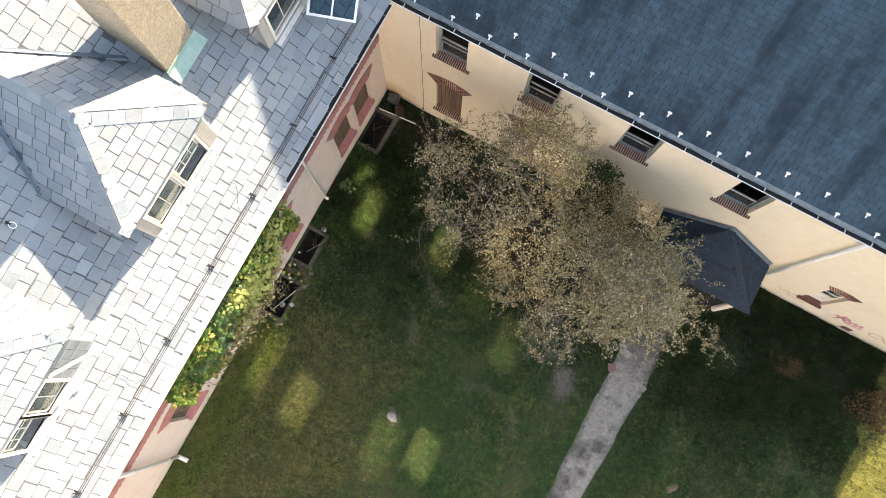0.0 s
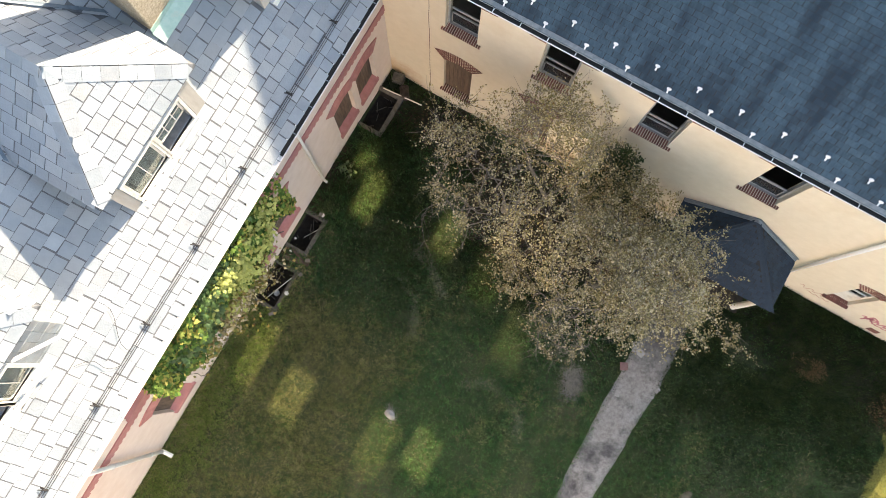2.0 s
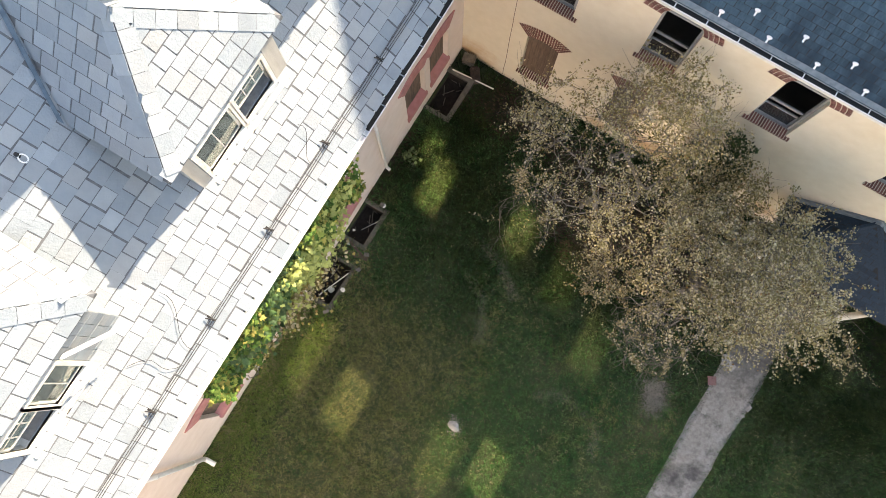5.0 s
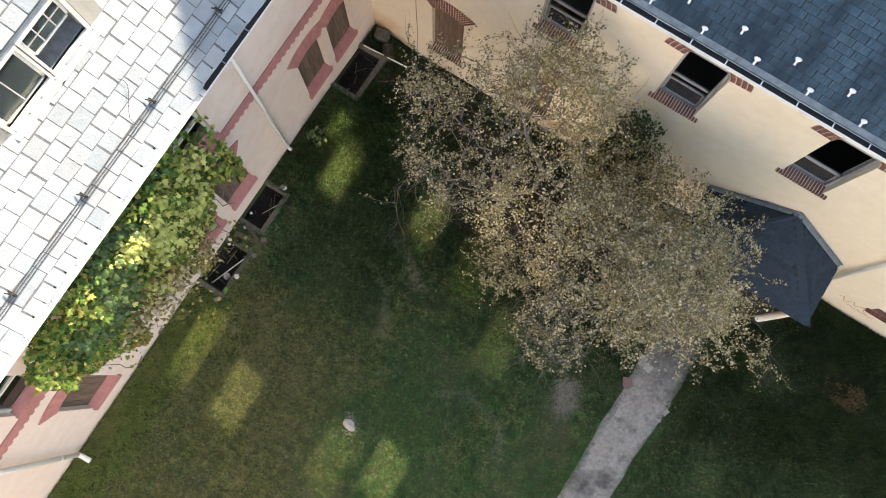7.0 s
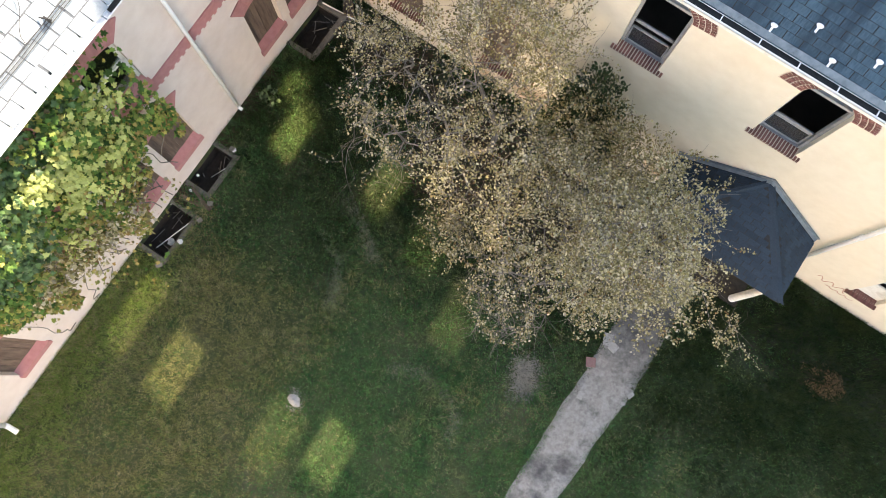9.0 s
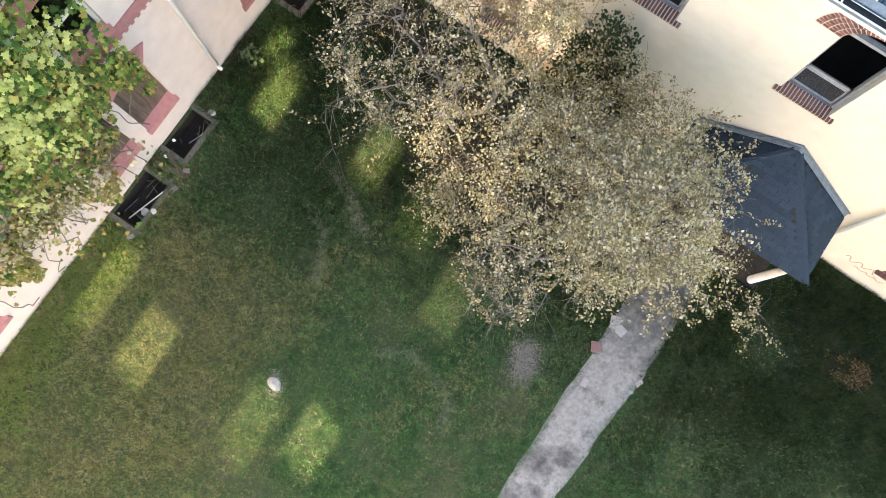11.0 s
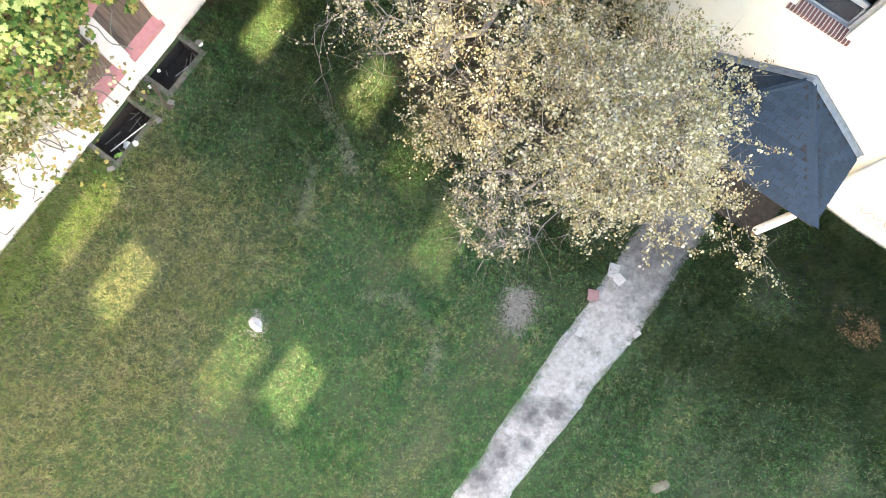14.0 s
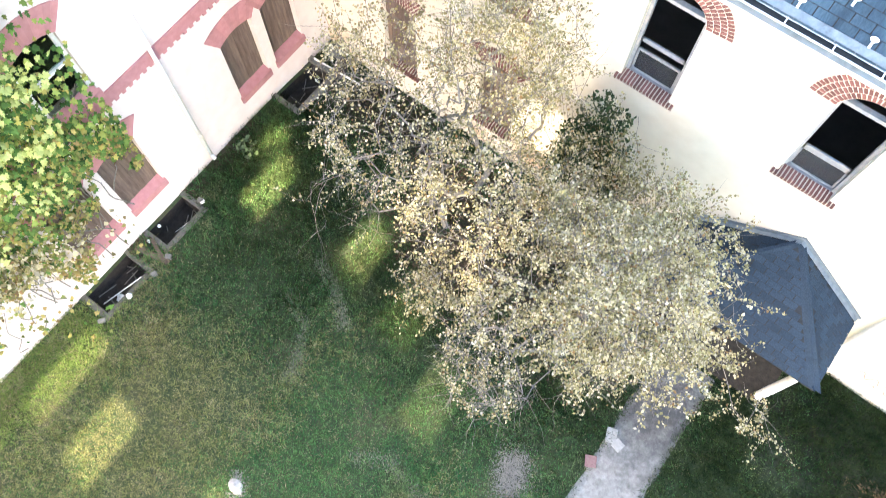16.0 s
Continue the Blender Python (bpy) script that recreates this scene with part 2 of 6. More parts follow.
M_OLIVE = surf("olive_grass_blade", (0.115, 0.140, 0.044), (0.265, 0.255, 0.105), 3.2, 0.8, 0, spec=0.12, translucent=0.3, vary=0.55, stain=(0.25, 0.215, 0.118), stain_scale=0.9, stain_at=0.54)
M_WEED = surf("yellow_green_weed_blade", (0.115, 0.195, 0.044), (0.19, 0.25, 0.068), 2.0, 0.7, 0, spec=0.12, translucent=0.35, vary=0.6)
# dark blade colour paints in the shade near the walls
M_SHADEBLADE = surf("lush_grass_blade", (0.013, 0.028, 0.008), (0.039, 0.054, 0.017), 2.0, 0.75, 0, spec=0.12, translucent=0.25, vary=0.6)
# brighter yellow blades paint sunlight into the grass colour
M_SUNPAINT = surf("yellow_sunny_grass_blade", (0.26, 0.26, 0.07), (0.40, 0.37, 0.12), 3.0, 0.8, 0, spec=0.12, translucent=0.3, vary=0.4)
M_STRAW = surf("dry_grass_blade", (0.20, 0.185, 0.10), (0.32, 0.285, 0.17), 2.0, 0.8, 0, spec=0.12, translucent=0.2, vary=0.4)
M_DRY = surf("dry_brown_stems", (0.085, 0.055, 0.024), (0.15, 0.098, 0.046), 5.0, 0.9, 0, vary=0.4)
M_STONE = surf("pale_stone", (0.27, 0.255, 0.23), (0.36, 0.345, 0.32), 12.0, 0.9, 0.3, 40)
M_GRAF = surf("pink_spray_paint", (0.52, 0.16, 0.20), (0.60, 0.24, 0.27), 12.0, 0.7, 0)
M_GRAF2 = surf("brown_spray_paint", (0.40, 0.20, 0.15), (0.50, 0.28, 0.2), 12.0, 0.7, 0)


# dark spots: brown soil, plus painted shade under trees and beside porch and wall
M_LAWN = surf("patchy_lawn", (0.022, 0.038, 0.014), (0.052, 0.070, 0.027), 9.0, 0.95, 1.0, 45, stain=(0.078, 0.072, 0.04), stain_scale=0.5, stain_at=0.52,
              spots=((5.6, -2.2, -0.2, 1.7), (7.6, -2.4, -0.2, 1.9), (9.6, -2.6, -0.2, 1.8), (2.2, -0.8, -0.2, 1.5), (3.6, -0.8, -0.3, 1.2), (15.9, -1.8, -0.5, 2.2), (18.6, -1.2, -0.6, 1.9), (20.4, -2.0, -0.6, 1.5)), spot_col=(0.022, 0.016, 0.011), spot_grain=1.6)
M_DUST = surf("dry_pale_dirt", (0.15, 0.135, 0.115), (0.25, 0.228, 0.196), 7.0, 1.0, 0.5, 40)
M_TRACK = surf("faded_trodden_turf", (0.125, 0.13, 0.092), (0.20, 0.198, 0.145), 5.0, 1.0, 0.3, 40, vary=0.3)
M_PATH = surf("mossy_concrete_path", (0.205, 0.192, 0.173), (0.335, 0.32, 0.295), 9.0, 0.95, 0.9, 60, stain=(0.115, 0.11, 0.10), stain_scale=3.4, stain_at=0.53, detail=14,
              spots=((12.45, -8.45, -0.1, 0.55), (12.95, -8.0, -0.1, 0.45), (12.4, -9.6, -0.1, 0.5), (12.3, -10.3, -0.1, 0.6), (12.75, -9.1, -0.1, 0.3), (12.75, -3.3, -0.2, 2.4)), spot_col=(0.075, 0.072, 0.068), spot_grain=5.0)


# ---------------------------------------------------------------- mesh helpers
def box(bm, x0, x1, y0, y1, z0, z1):
    v = [bm.verts.new((x, y, z)) for x in (x0, x1) for y in (y0, y1) for z in (z0, z1)]
    for f in ((0, 1, 3, 2), (4, 6, 7, 5), (0, 4, 5, 1), (2, 3, 7, 6), (0, 2, 6, 4), (1, 5, 7, 3)):
        bm.faces.new([v[i] for i in f])
    return v


def prism(bm, pts, d):
    """A solid from a polygon of points, pushed along d."""
    d = Vector(d)
    a = [bm.verts.new(p) for p in pts]
    b = [bm.verts.new(Vector(p) + d) for p in pts]
    bm.faces.new(a[::-1])
    bm.faces.new(b)
    for i in range(len(a)):
        j = (i + 1) % len(a)
        bm.faces.new((a[i], a[j], b[j], b[i]))


def tube(bm, pts, radii, sides=6):
    """A tapered tube along points."""
    rings = []
    n = len(pts)
    for i, p in enumerate(pts):
        p = Vector(p)
        d = (Vector(pts[min(i + 1, n - 1)]) - Vector(pts[max(i - 1, 0)])).normalized()
        u = d.cross(Vector((0.31, 0.17, 0.93)))
        if u.length < 1e-3:
            u = d.cross(Vector((1, 0, 0)))
        u.normalize()
        w = d.cross(u)
        r = radii[i] if isinstance(radii, (list, tuple)) else radii
        rings.append([bm.verts.new(p + r * (math.cos(2 * math.pi * k / sides) * u + math.sin(2 * math.pi * k / sides) * w)) for k in range(sides)])
    for a, b in zip(rings, rings[1:]):
        for k in range(sides):
            bm.faces.new((a[k], a[(k + 1) % sides], b[(k + 1) % sides], b[k]))
    bm.faces.new(rings[0][::-1])
    bm.faces.new(rings[-1])


def mesh_of(name, bm, material):
    bmesh.ops.recalc_face_normals(bm, faces=bm.faces)
    me = bpy.data.meshes.new(name)
    bm.to_mesh(me)
    bm.free()
    me.materials.append(material)
    return me


def part(name, bm, material, parent=None, label="", smooth=False):
    me = mesh_of(name, bm, material)
    if smooth:
        for f in me.polygons:
            f.use_smooth = True
    ob = new(name, me)
    if parent:
        ob.parent = parent
    if label:
        tagged(ob, label)
    return ob


def from_arrays(name, verts, faces, material, parent=None):
    me = bpy.data.meshes.new(name)
    me.from_pydata(verts, [], faces)
    me.materials.append(material)
    ob = new(name, me)
    if parent:
        ob.parent = parent
    return ob


def empty(name, m, label, category, group="", kind=""):
    ob = new(name)
    ob.matrix_world = m
    return tagged(ob, label, category, group, kind)


def structure(name, bm, material, label, category="wall"):
    return tagged(part(name, bm, material), label, category, "", "structure")


def arc(cx, cz, r, a0, a1, n):
    return [(cx + r * math.sin(radians(a0 + (a1 - a0) * i / n)), cz + r * math.cos(radians(a0 + (a1 - a0) * i / n))) for i in range(n + 1)]


def head(u0, u1, zs, rise, n=10):
    """The points of an arched head from left to right."""
    h = (u1 - u0) / 2
    r = (h * h + rise * rise) / (2 * rise)
    a = math.degrees(math.asin(min(1, h / r)))
    if rise > h:
        a = 90
    return arc((u0 + u1) / 2, zs + rise - r, r, -a, a, n)


def pierced(bm, u0, u1, z0, z1, t0, t1, openings, put):
    """A wall from u0 to u1 and z0 to z1, between the depths t0 and t1, with openings (u0, u1, sill, springing, rise); put maps (u, t, z) to the world."""
    us = sorted({u0, u1, *[o[0] for o in openings], *[o[1] for o in openings]})
    zs = sorted({z0, z1, *[o[2] for o in openings], *[o[3] + o[4] for o in openings]})
    hole = lambda u, z: any(o[0] < u < o[1] and o[2] < z < o[3] + o[4] for o in openings)  # noqa: E731
    vs = {}

    def v(i, k, t):
        key = (i, k, t)
        if key not in vs:
            vs[key] = bm.verts.new(put(us[i], t, zs[k]))
        return vs[key]

    solid = [[not hole((us[i] + us[i + 1]) / 2, (zs[k] + zs[k + 1]) / 2) for k in range(len(zs) - 1)] for i in range(len(us) - 1)]
    is_solid = lambda i, k: 0 <= i < len(us) - 1 and 0 <= k < len(zs) - 1 and solid[i][k]  # noqa: E731
    for i in range(len(us) - 1):
        for k in range(len(zs) - 1):
            if not solid[i][k]:
                continue
            for t in (t0, t1):
                bm.faces.new((v(i, k, t), v(i + 1, k, t), v(i + 1, k + 1, t), v(i, k + 1, t)))
            for (a, b, c, d), nb in ((((i, k), (i + 1, k), 0, 0), (i, k - 1)), (((i, k + 1), (i + 1, k + 1), 0, 0), (i, k + 1)),
                                     (((i, k), (i, k + 1), 0, 0), (i - 1, k)), (((i + 1, k), (i + 1, k + 1), 0, 0), (i + 1, k))):
                if not is_solid(*nb):
                    bm.faces.new((v(*a, t0), v(*b, t0), v(*b, t1), v(*a, t1)))
    for a, b, z, sp, rise in openings:
        if rise <= 0:
            continue
        pts = head(a, b, sp, rise)
        mid = len(pts) // 2
        for side, corner in ((pts[: mid + 1], (a, sp + rise)), (pts[mid:], (b, sp + rise))):
            poly = [*side, corner]
            front = [bm.verts.new(put(p[0], t0, p[1])) for p in poly]
            back = [bm.verts.new(put(p[0], t1, p[1])) for p in poly]
            bm.faces.new(front)
            bm.faces.new(back[::-1])
            for j in range(len(side) - 1):
                bm.faces.new((front[j], front[j + 1], back[j + 1], back[j]))


RIGHT = lambda u, t, z: (u, t, z)  # noqa: E731  the north range: u runs along x, t goes into the wall
LEFT = lambda u, t, z: (-t, -u, z)  # noqa: E731  the west range: u runs along -y

# ---------------------------------------------------------------- ground
WELLS = [(0.10, 0.72, -7.25, -6.05), (0.10, 0.80, -9.40, -8.05), (0.10, 0.80, -2.30, -0.95)]


def ground_z(x, y):
    z = -0.42 * math.exp(-((y + 0.2) / 1.6) ** 2) if y > -8 else 0.0
    z += 0.10 * max(0.0, 1 - abs(x - 6) / 6) * max(0.0, 1 - abs(y + 10) / 5)
    z -= 0.22 * min(1.0, max(0.0, (x - 10) / 8))
    if x < 1.2:
        z *= max(0.0, x / 1.2) * 0.6 + 0.4
    if 0 < x < 24 and -16 < y < 0:
        z += 0.035 * noise.noise((x * 0.7, y * 0.7, 3.0))
    return z


def build_ground():
    far = [40, 60, 100, 200, 400, 900]
    xs = sorted({*[-f for f in far], *far, *np.arange(-16, 30.01, 0.5).round(3), *[w[0] for w in WELLS], *[w[1] for w in WELLS]})
    ys = sorted({*[-f for f in far], *far, *np.arange(-30, 24.01, 0.5).round(3), *[w[2] for w in WELLS], *[w[3] for w in WELLS]})
    verts = [(x, y, ground_z(x, y)) for x in xs for y in ys]
    faces = []
    for i in range(len(xs) - 1):
        for k in range(len(ys) - 1):
            cx, cy = (xs[i] + xs[i + 1]) / 2, (ys[k] + ys[k + 1]) / 2
            if any(w[0] < cx < w[1] and w[2] < cy < w[3] for w in WELLS):
                continue
            a = i * len(ys) + k
            faces.append((a, a + len(ys), a + len(ys) + 1, a + 1))
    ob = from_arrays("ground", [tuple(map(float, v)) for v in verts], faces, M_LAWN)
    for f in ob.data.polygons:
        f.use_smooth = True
    tagged(ob, "patchy green lawn with brown worn spots and painted-in shade", "lawn", "", "structure")


build_ground()

# concrete path with a ragged edge
path_left = lambda y: 12.0 + 0.06 * noise.noise((y * 0.9, 1.7, 0))  # noqa: E731
path_right = lambda y: 13.56 + 0.06 * noise.noise((y * 0.8, 4.2, 0)) - 0.12 * min(1, max(0, (-5 - y) / 2)) - 0.2 * min(1, max(0, (-8 - y) / 2))  # noqa: E731
bm = bmesh.new()
rows = []
for k in range(170):
    y = -1.9 - k * 0.1
    a = path_left(y) + 0.06 * noise.noise((y * 2.1, 7.7, 0)) + 0.02 * noise.noise((y * 5.1, 7.7, 0))
    b = path_right(y) + 0.06 * noise.noise((y * 1.9, 9.1, 0)) + 0.02 * noise.noise((y * 4.7, 9.1, 0))
    rows.append([bm.verts.new((a + (b - a) * j / 6, y, ground_z(a + (b - a) * j / 6, y) + (0.03 if 0 < j < 6 else -0.015))) for j in range(7)])
for r, q in zip(rows, rows[1:]):
    for j in range(6):
        bm.faces.new((r[j], r[j + 1], q[j + 1], q[j]))
structure("path", bm, M_PATH, "worn pale concrete path with dark moss stains", "path")

# ---------------------------------------------------------------- the north range (cream, dark roof)
R_EAVE_Y, R_EAVE_Z, R_SLOPE = -0.69, 9.65, 0.97
# ridge out of view, set so its shadow edge falls across the slates
R_RIDGE_Y = 11.0
R_END = 21.9
roof_r = lambda y: R_EAVE_Z + R_SLOPE * (y - R_EAVE_Y)  # noqa: E731
R_UPPER = [(2.10, 3.13), (5.02, 6.05), (8.14, 9.18), (11.50, 12.54)]
R_LOWER = [(2.10, 3.10), (5.02, 6.02)]
R_OPEN = [(a, b, 5.66, 7.90, 0.51) for a, b in R_UPPER] + [(a, b, 0.80, 3.30, 0.16) for a, b in R_LOWER] + [(16.70, 17.42, 0.88, 2.92, 0.10)]
bm = bmesh.new()
pierced(bm, 0.0, R_END, -1.2, 9.55, 0.0, 0.42, R_OPEN, RIGHT)
wall_north = structure("wall_north", bm, M_CREAM, "cream stuccoed wall with brick-trimmed windows", "wall")
bm = bmesh.new()
prism(bm, [(R_END, 0.42, -1.2), (R_END, 22.0, -1.2), (R_END, 22.0, roof_r(0) - 0.4), (R_END, R_RIDGE_Y, roof_r(R_RIDGE_Y) - 0.25), (R_END, 0.42, roof_r(0.42) - 0.25)], (-0.4, 0, 0))
structure("wall_gable", bm, M_CREAM, "cream stuccoed gable end wall", "wall")
bm = bmesh.new()
box(bm, -7.2, R_END - 0.4, 21.6, 22.0, -1.2, 10.0)
structure("wall_back", bm, M_CREAM, "cream stuccoed back wall", "wall")
bm = bmesh.new()
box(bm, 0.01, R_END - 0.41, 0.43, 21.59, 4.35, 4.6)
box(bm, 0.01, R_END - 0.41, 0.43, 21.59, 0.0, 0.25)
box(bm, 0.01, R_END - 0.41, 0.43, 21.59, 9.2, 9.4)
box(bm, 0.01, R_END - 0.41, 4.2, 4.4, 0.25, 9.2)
structure("floor_inner", bm, M_ROOM, "floors and partition behind the windows, coloured dark as unlit rooms", "interior")

# the wing opposite, unseen behind the camera; added to bounce sun and back the lamps
bm = bmesh.new()
box(bm, -13.6, 24.0, -24.6, -24.0, -1.2, 15.0)
# gable added only to reach the height of the wall lamps
prism(bm, [(7.2, -24.6, 15.0), (12.0, -24.6, 15.0), (12.0, -24.6, 21.4), (9.6, -24.6, 23.2), (7.2, -24.6, 21.4)], (0, 0.6, 0))
structure("wall_south", bm, M_PINKISH, "unseen stuccoed wall and gable added opposite", "wall")
# a frame and pane added behind each glint lamp
for px_, pz_, pw_ in SOUTH_PANES:
    w = empty("window_4", Matrix.Translation((px_, -24.0, pz_)), "unseen glazed window added behind a glint lamp", "window", "windows of the wing opposite", "structure")
    hw, hh = pw_ * 0.5 + 0.05, 0.75
    bm = bmesh.new()
    for x0, x1, z0, z1 in ((-hw, hw, -hh - 0.07, -hh), (-hw, hw, hh, hh + 0.07), (-hw, -hw + 0.07, -hh, hh), (hw - 0.07, hw, -hh, hh)):
        box(bm, x0, x1, 0.003, 0.06, z0, z1)
    part("window_frame", bm, M_TRIM, w, "white window frame")
    bm = bmesh.new()
    box(bm, -hw + 0.07, hw - 0.07, 0.01, 0.02, -hh, hh)
    part("pane", bm, M_PANE, w, "dusty glass pane")

# ---------------------------------------------------------------- the west range (pale pink, slate roof)
L_EAVE_X, L_SLOPE, L_Z0 = 1.15, 0.75, 10.56
roof_l = lambda x: L_Z0 - L_SLOPE * x  # noqa: E731
L_RIDGE_X = -7.0
L_LOW = [(0.92, 1.94), (2.24, 3.28), (6.13, 7.20), (7.62, 8.72), (12.72, 13.76)]
L_HIGH = [(6.10, 7.20), (7.62, 8.72), (12.72, 13.76)]
L_OPEN = [(a, b, 1.08, 3.25, 0.14) for a, b in L_LOW] + [(a, b, 5.10, 7.0, 0.18) for a, b in L_HIGH]
bm = bmesh.new()
pierced(bm, -0.0, 40.0, -1.2, 9.6, 0.0, 0.42, L_OPEN, LEFT)
wall_west = structure("wall_west", bm, M_PINKISH, "pale pinkish stuccoed wall with painted bands", "wall")
bm = bmesh.new()
box(bm, -14.0, -13.6, -40, 5.6, -1.2, 10.0)
box(bm, -13.6, -0.42, -40.0, -39.6, -1.2, 10.0)
structure("wall_far", bm, M_PINKISH, "plain stuccoed outer walls", "wall")
bm = bmesh.new()
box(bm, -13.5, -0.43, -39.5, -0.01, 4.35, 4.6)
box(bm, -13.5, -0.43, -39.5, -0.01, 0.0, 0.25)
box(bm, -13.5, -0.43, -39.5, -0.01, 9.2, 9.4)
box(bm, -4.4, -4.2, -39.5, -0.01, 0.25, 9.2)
structure("floor_west", bm, M_ROOM, "floors and partition behind the windows, coloured dark as unlit rooms", "interior")

# ---------------------------------------------------------------- roofs: solid bodies
VX = lambda y: (L_Z0 - R_EAVE_Z - R_SLOPE * (y - R_EAVE_Y)) / L_SLOPE  # noqa: E731  x of the valley at y
V_TOP_Y = R_EAVE_Y + (roof_l(L_RIDGE_X) - R_EAVE_Z) / R_SLOPE
bm = bmesh.new()
R_CUT = -0.60  # where the shingles end above the gutter
E0 = VX(R_CUT)
prism(bm, [(R_END + 0.3, R_CUT, roof_r(R_CUT)), (R_END + 0.3, R_RIDGE_Y, roof_r(R_RIDGE_Y)), (L_RIDGE_X, R_RIDGE_Y, roof_r(R_RIDGE_Y)),
           (L_RIDGE_X, V_TOP_Y, roof_r(V_TOP_Y)), (E0, R_CUT, roof_r(R_CUT))], (0, 0, -0.18))
prism(bm, [(R_END + 0.3, 22.7, R_EAVE_Z), (L_RIDGE_X, 22.7, R_EAVE_Z), (L_RIDGE_X, R_RIDGE_Y, roof_r(R_RIDGE_Y)), (R_END + 0.3, R_RIDGE_Y, roof_r(R_RIDGE_Y))], (0, 0, -0.18))
roof_north = tagged(part("roof_north", bm, M_UNDER), "dark blue-grey asphalt shingle roof with white snow guards", "roof", "", "structure")
bm = bmesh.new()
prism(bm, [(L_EAVE_X, -40, roof_l(L_EAVE_X)), (E0, R_CUT, roof_l(E0)), (L_RIDGE_X, V_TOP_Y, roof_l(L_RIDGE_X)), (L_RIDGE_X, -40, roof_l(L_RIDGE_X))], (0, 0, -0.18))
prism(bm, [(-15.15, -40, roof_l(L_EAVE_X)), (L_RIDGE_X, -40, roof_l(L_RIDGE_X)), (L_RIDGE_X, V_TOP_Y, roof_l(L_RIDGE_X)), (-15.15, V_TOP_Y, roof_l(L_EAVE_X))], (0, 0, -0.18))
roof_west = tagged(part("roof_west", bm, M_JOINT), "sunlit old grey slate roof with slipped and stained slates", "roof", "", "structure")
bm = bmesh.new()
prism(bm, [(L_RIDGE_X + 0.01, V_TOP_Y, 15.4), (L_RIDGE_X + 0.01, R_RIDGE_Y, roof_r(R_RIDGE_Y) - 0.2), (L_RIDGE_X + 0.01, 22.0, 9.9), (L_RIDGE_X + 0.01, V_TOP_Y, 9.9)], (0.2, 0, 0))
structure("wall_inner_gable", bm, M_CREAM, "plain stuccoed gable wall above the slate roof", "wall")
# soffits
bm = bmesh.new()
box(bm, E0, R_END, -0.58, -0.005, 9.28, 9.36)
box(bm, 0.005, 1.05, -40, -0.65, 9.25, 9.33)
structure("eaves_soffit", bm, M_TRIM, "white boarded soffits under the eaves", "soffit")

# ---------------------------------------------------------------- eaves gutters
def gutter(name, p, q, out, label, dark_to, strap_look=None):
    """A half-round gutter from p to q; out: the way from the wall; its first metres, as given, hold a dark strip of
    silt and painted shade.
    """
    p, q, out = Vector(p), Vector(q), Vector(out)
    along = (q - p).normalized()
    length = (q - p).length
    R = 0.058
    g = empty(name, Matrix.Translation(p), label, "gutter", "", "structure")
    prof = [(math.cos(radians(a)) * R, math.sin(radians(a)) * R) for a in range(180, 361, 20)]
    prof += [(R + 0.022, 0.006), (R + 0.022, -0.016)]
    bm = bmesh.new()
    rows = []
    for s in (0, length):
        rows.append([bm.verts.new(along * s + out * (R + c) + Vector((0, 0, z))) for c, z in prof])
    for j in range(len(prof) - 1):
        bm.faces.new((rows[0][j], rows[0][j + 1], rows[1][j + 1], rows[1][j]))
    ob = part("trough", bm, M_WHITE, g, "white metal half-round gutter")
    md = ob.modifiers.new("wall", "SOLIDIFY")
    md.thickness = 0.006
    bm = bmesh.new()
    n = int(dark_to / 0.25)
    last = None
    for i in range(n + 1):
        s = min(dark_to - 0.01, i * 0.25 + 0.01)
        h = -0.012 + 0.02 * noise.noise((s * 1.7, 2.0, 5.0))
        w = R * 0.95
        cur = [bm.verts.new(along * s + out * (R + o) + Vector((0, 0, h + 0.008 * noise.noise((s * 7, o * 50, 1.0))))) for o in (-w, 0, w)]
        if last:
            bm.faces.new((last[0], last[1], cur[1], cur[0]))
            bm.faces.new((last[1], last[2], cur[2], cur[1]))
        last = cur
    part("silt", bm, M_GUTTER, g, "dark silt and painted shade in the gutter")
    bm = bmesh.new()
    m3 = Matrix((along, out, Vector((0, 0, 1)))).transposed()
    box(bm, -0.011, 0.011, -0.02, 2 * R + 0.015, 0.004, 0.016)
    me = mesh_of("strap", bm, strap_look or M_WHITE)
    step = 0.72
    for i in range(int(min(length, 30) / step)):
        ob = new("strap", me)
        ob.parent = g
        ob.matrix_basis = Matrix.Translation(along * (0.35 + i * step)) @ m3.to_4x4()
    return g


gutter("eaves_gutter", (E0 + 0.1, R_CUT - 0.01, roof_r(R_CUT) - 0.05), (R_END + 0.25, R_CUT - 0.01, roof_r(R_CUT) - 0.05), (0, -1, 0),
       "white metal gutter with dark silt and cross straps", R_END - 0.8)
# the dark strip ends at the shadow edge: it paints the trough's shade
gutter("eaves_gutter", (L_EAVE_X, -0.8, roof_l(L_EAVE_X) - 0.05), (L_EAVE_X, -30, roof_l(L_EAVE_X) - 0.05), (1, 0, 0),
       "white painted gutter along the slate eaves", 5.4, M_LEAD)
bm = bmesh.new()
box(bm, E0 + 0.05, R_END + 0.3, R_CUT - 0.008, R_CUT, roof_r(R_CUT) - 0.2, roof_r(R_CUT) - 0.002)
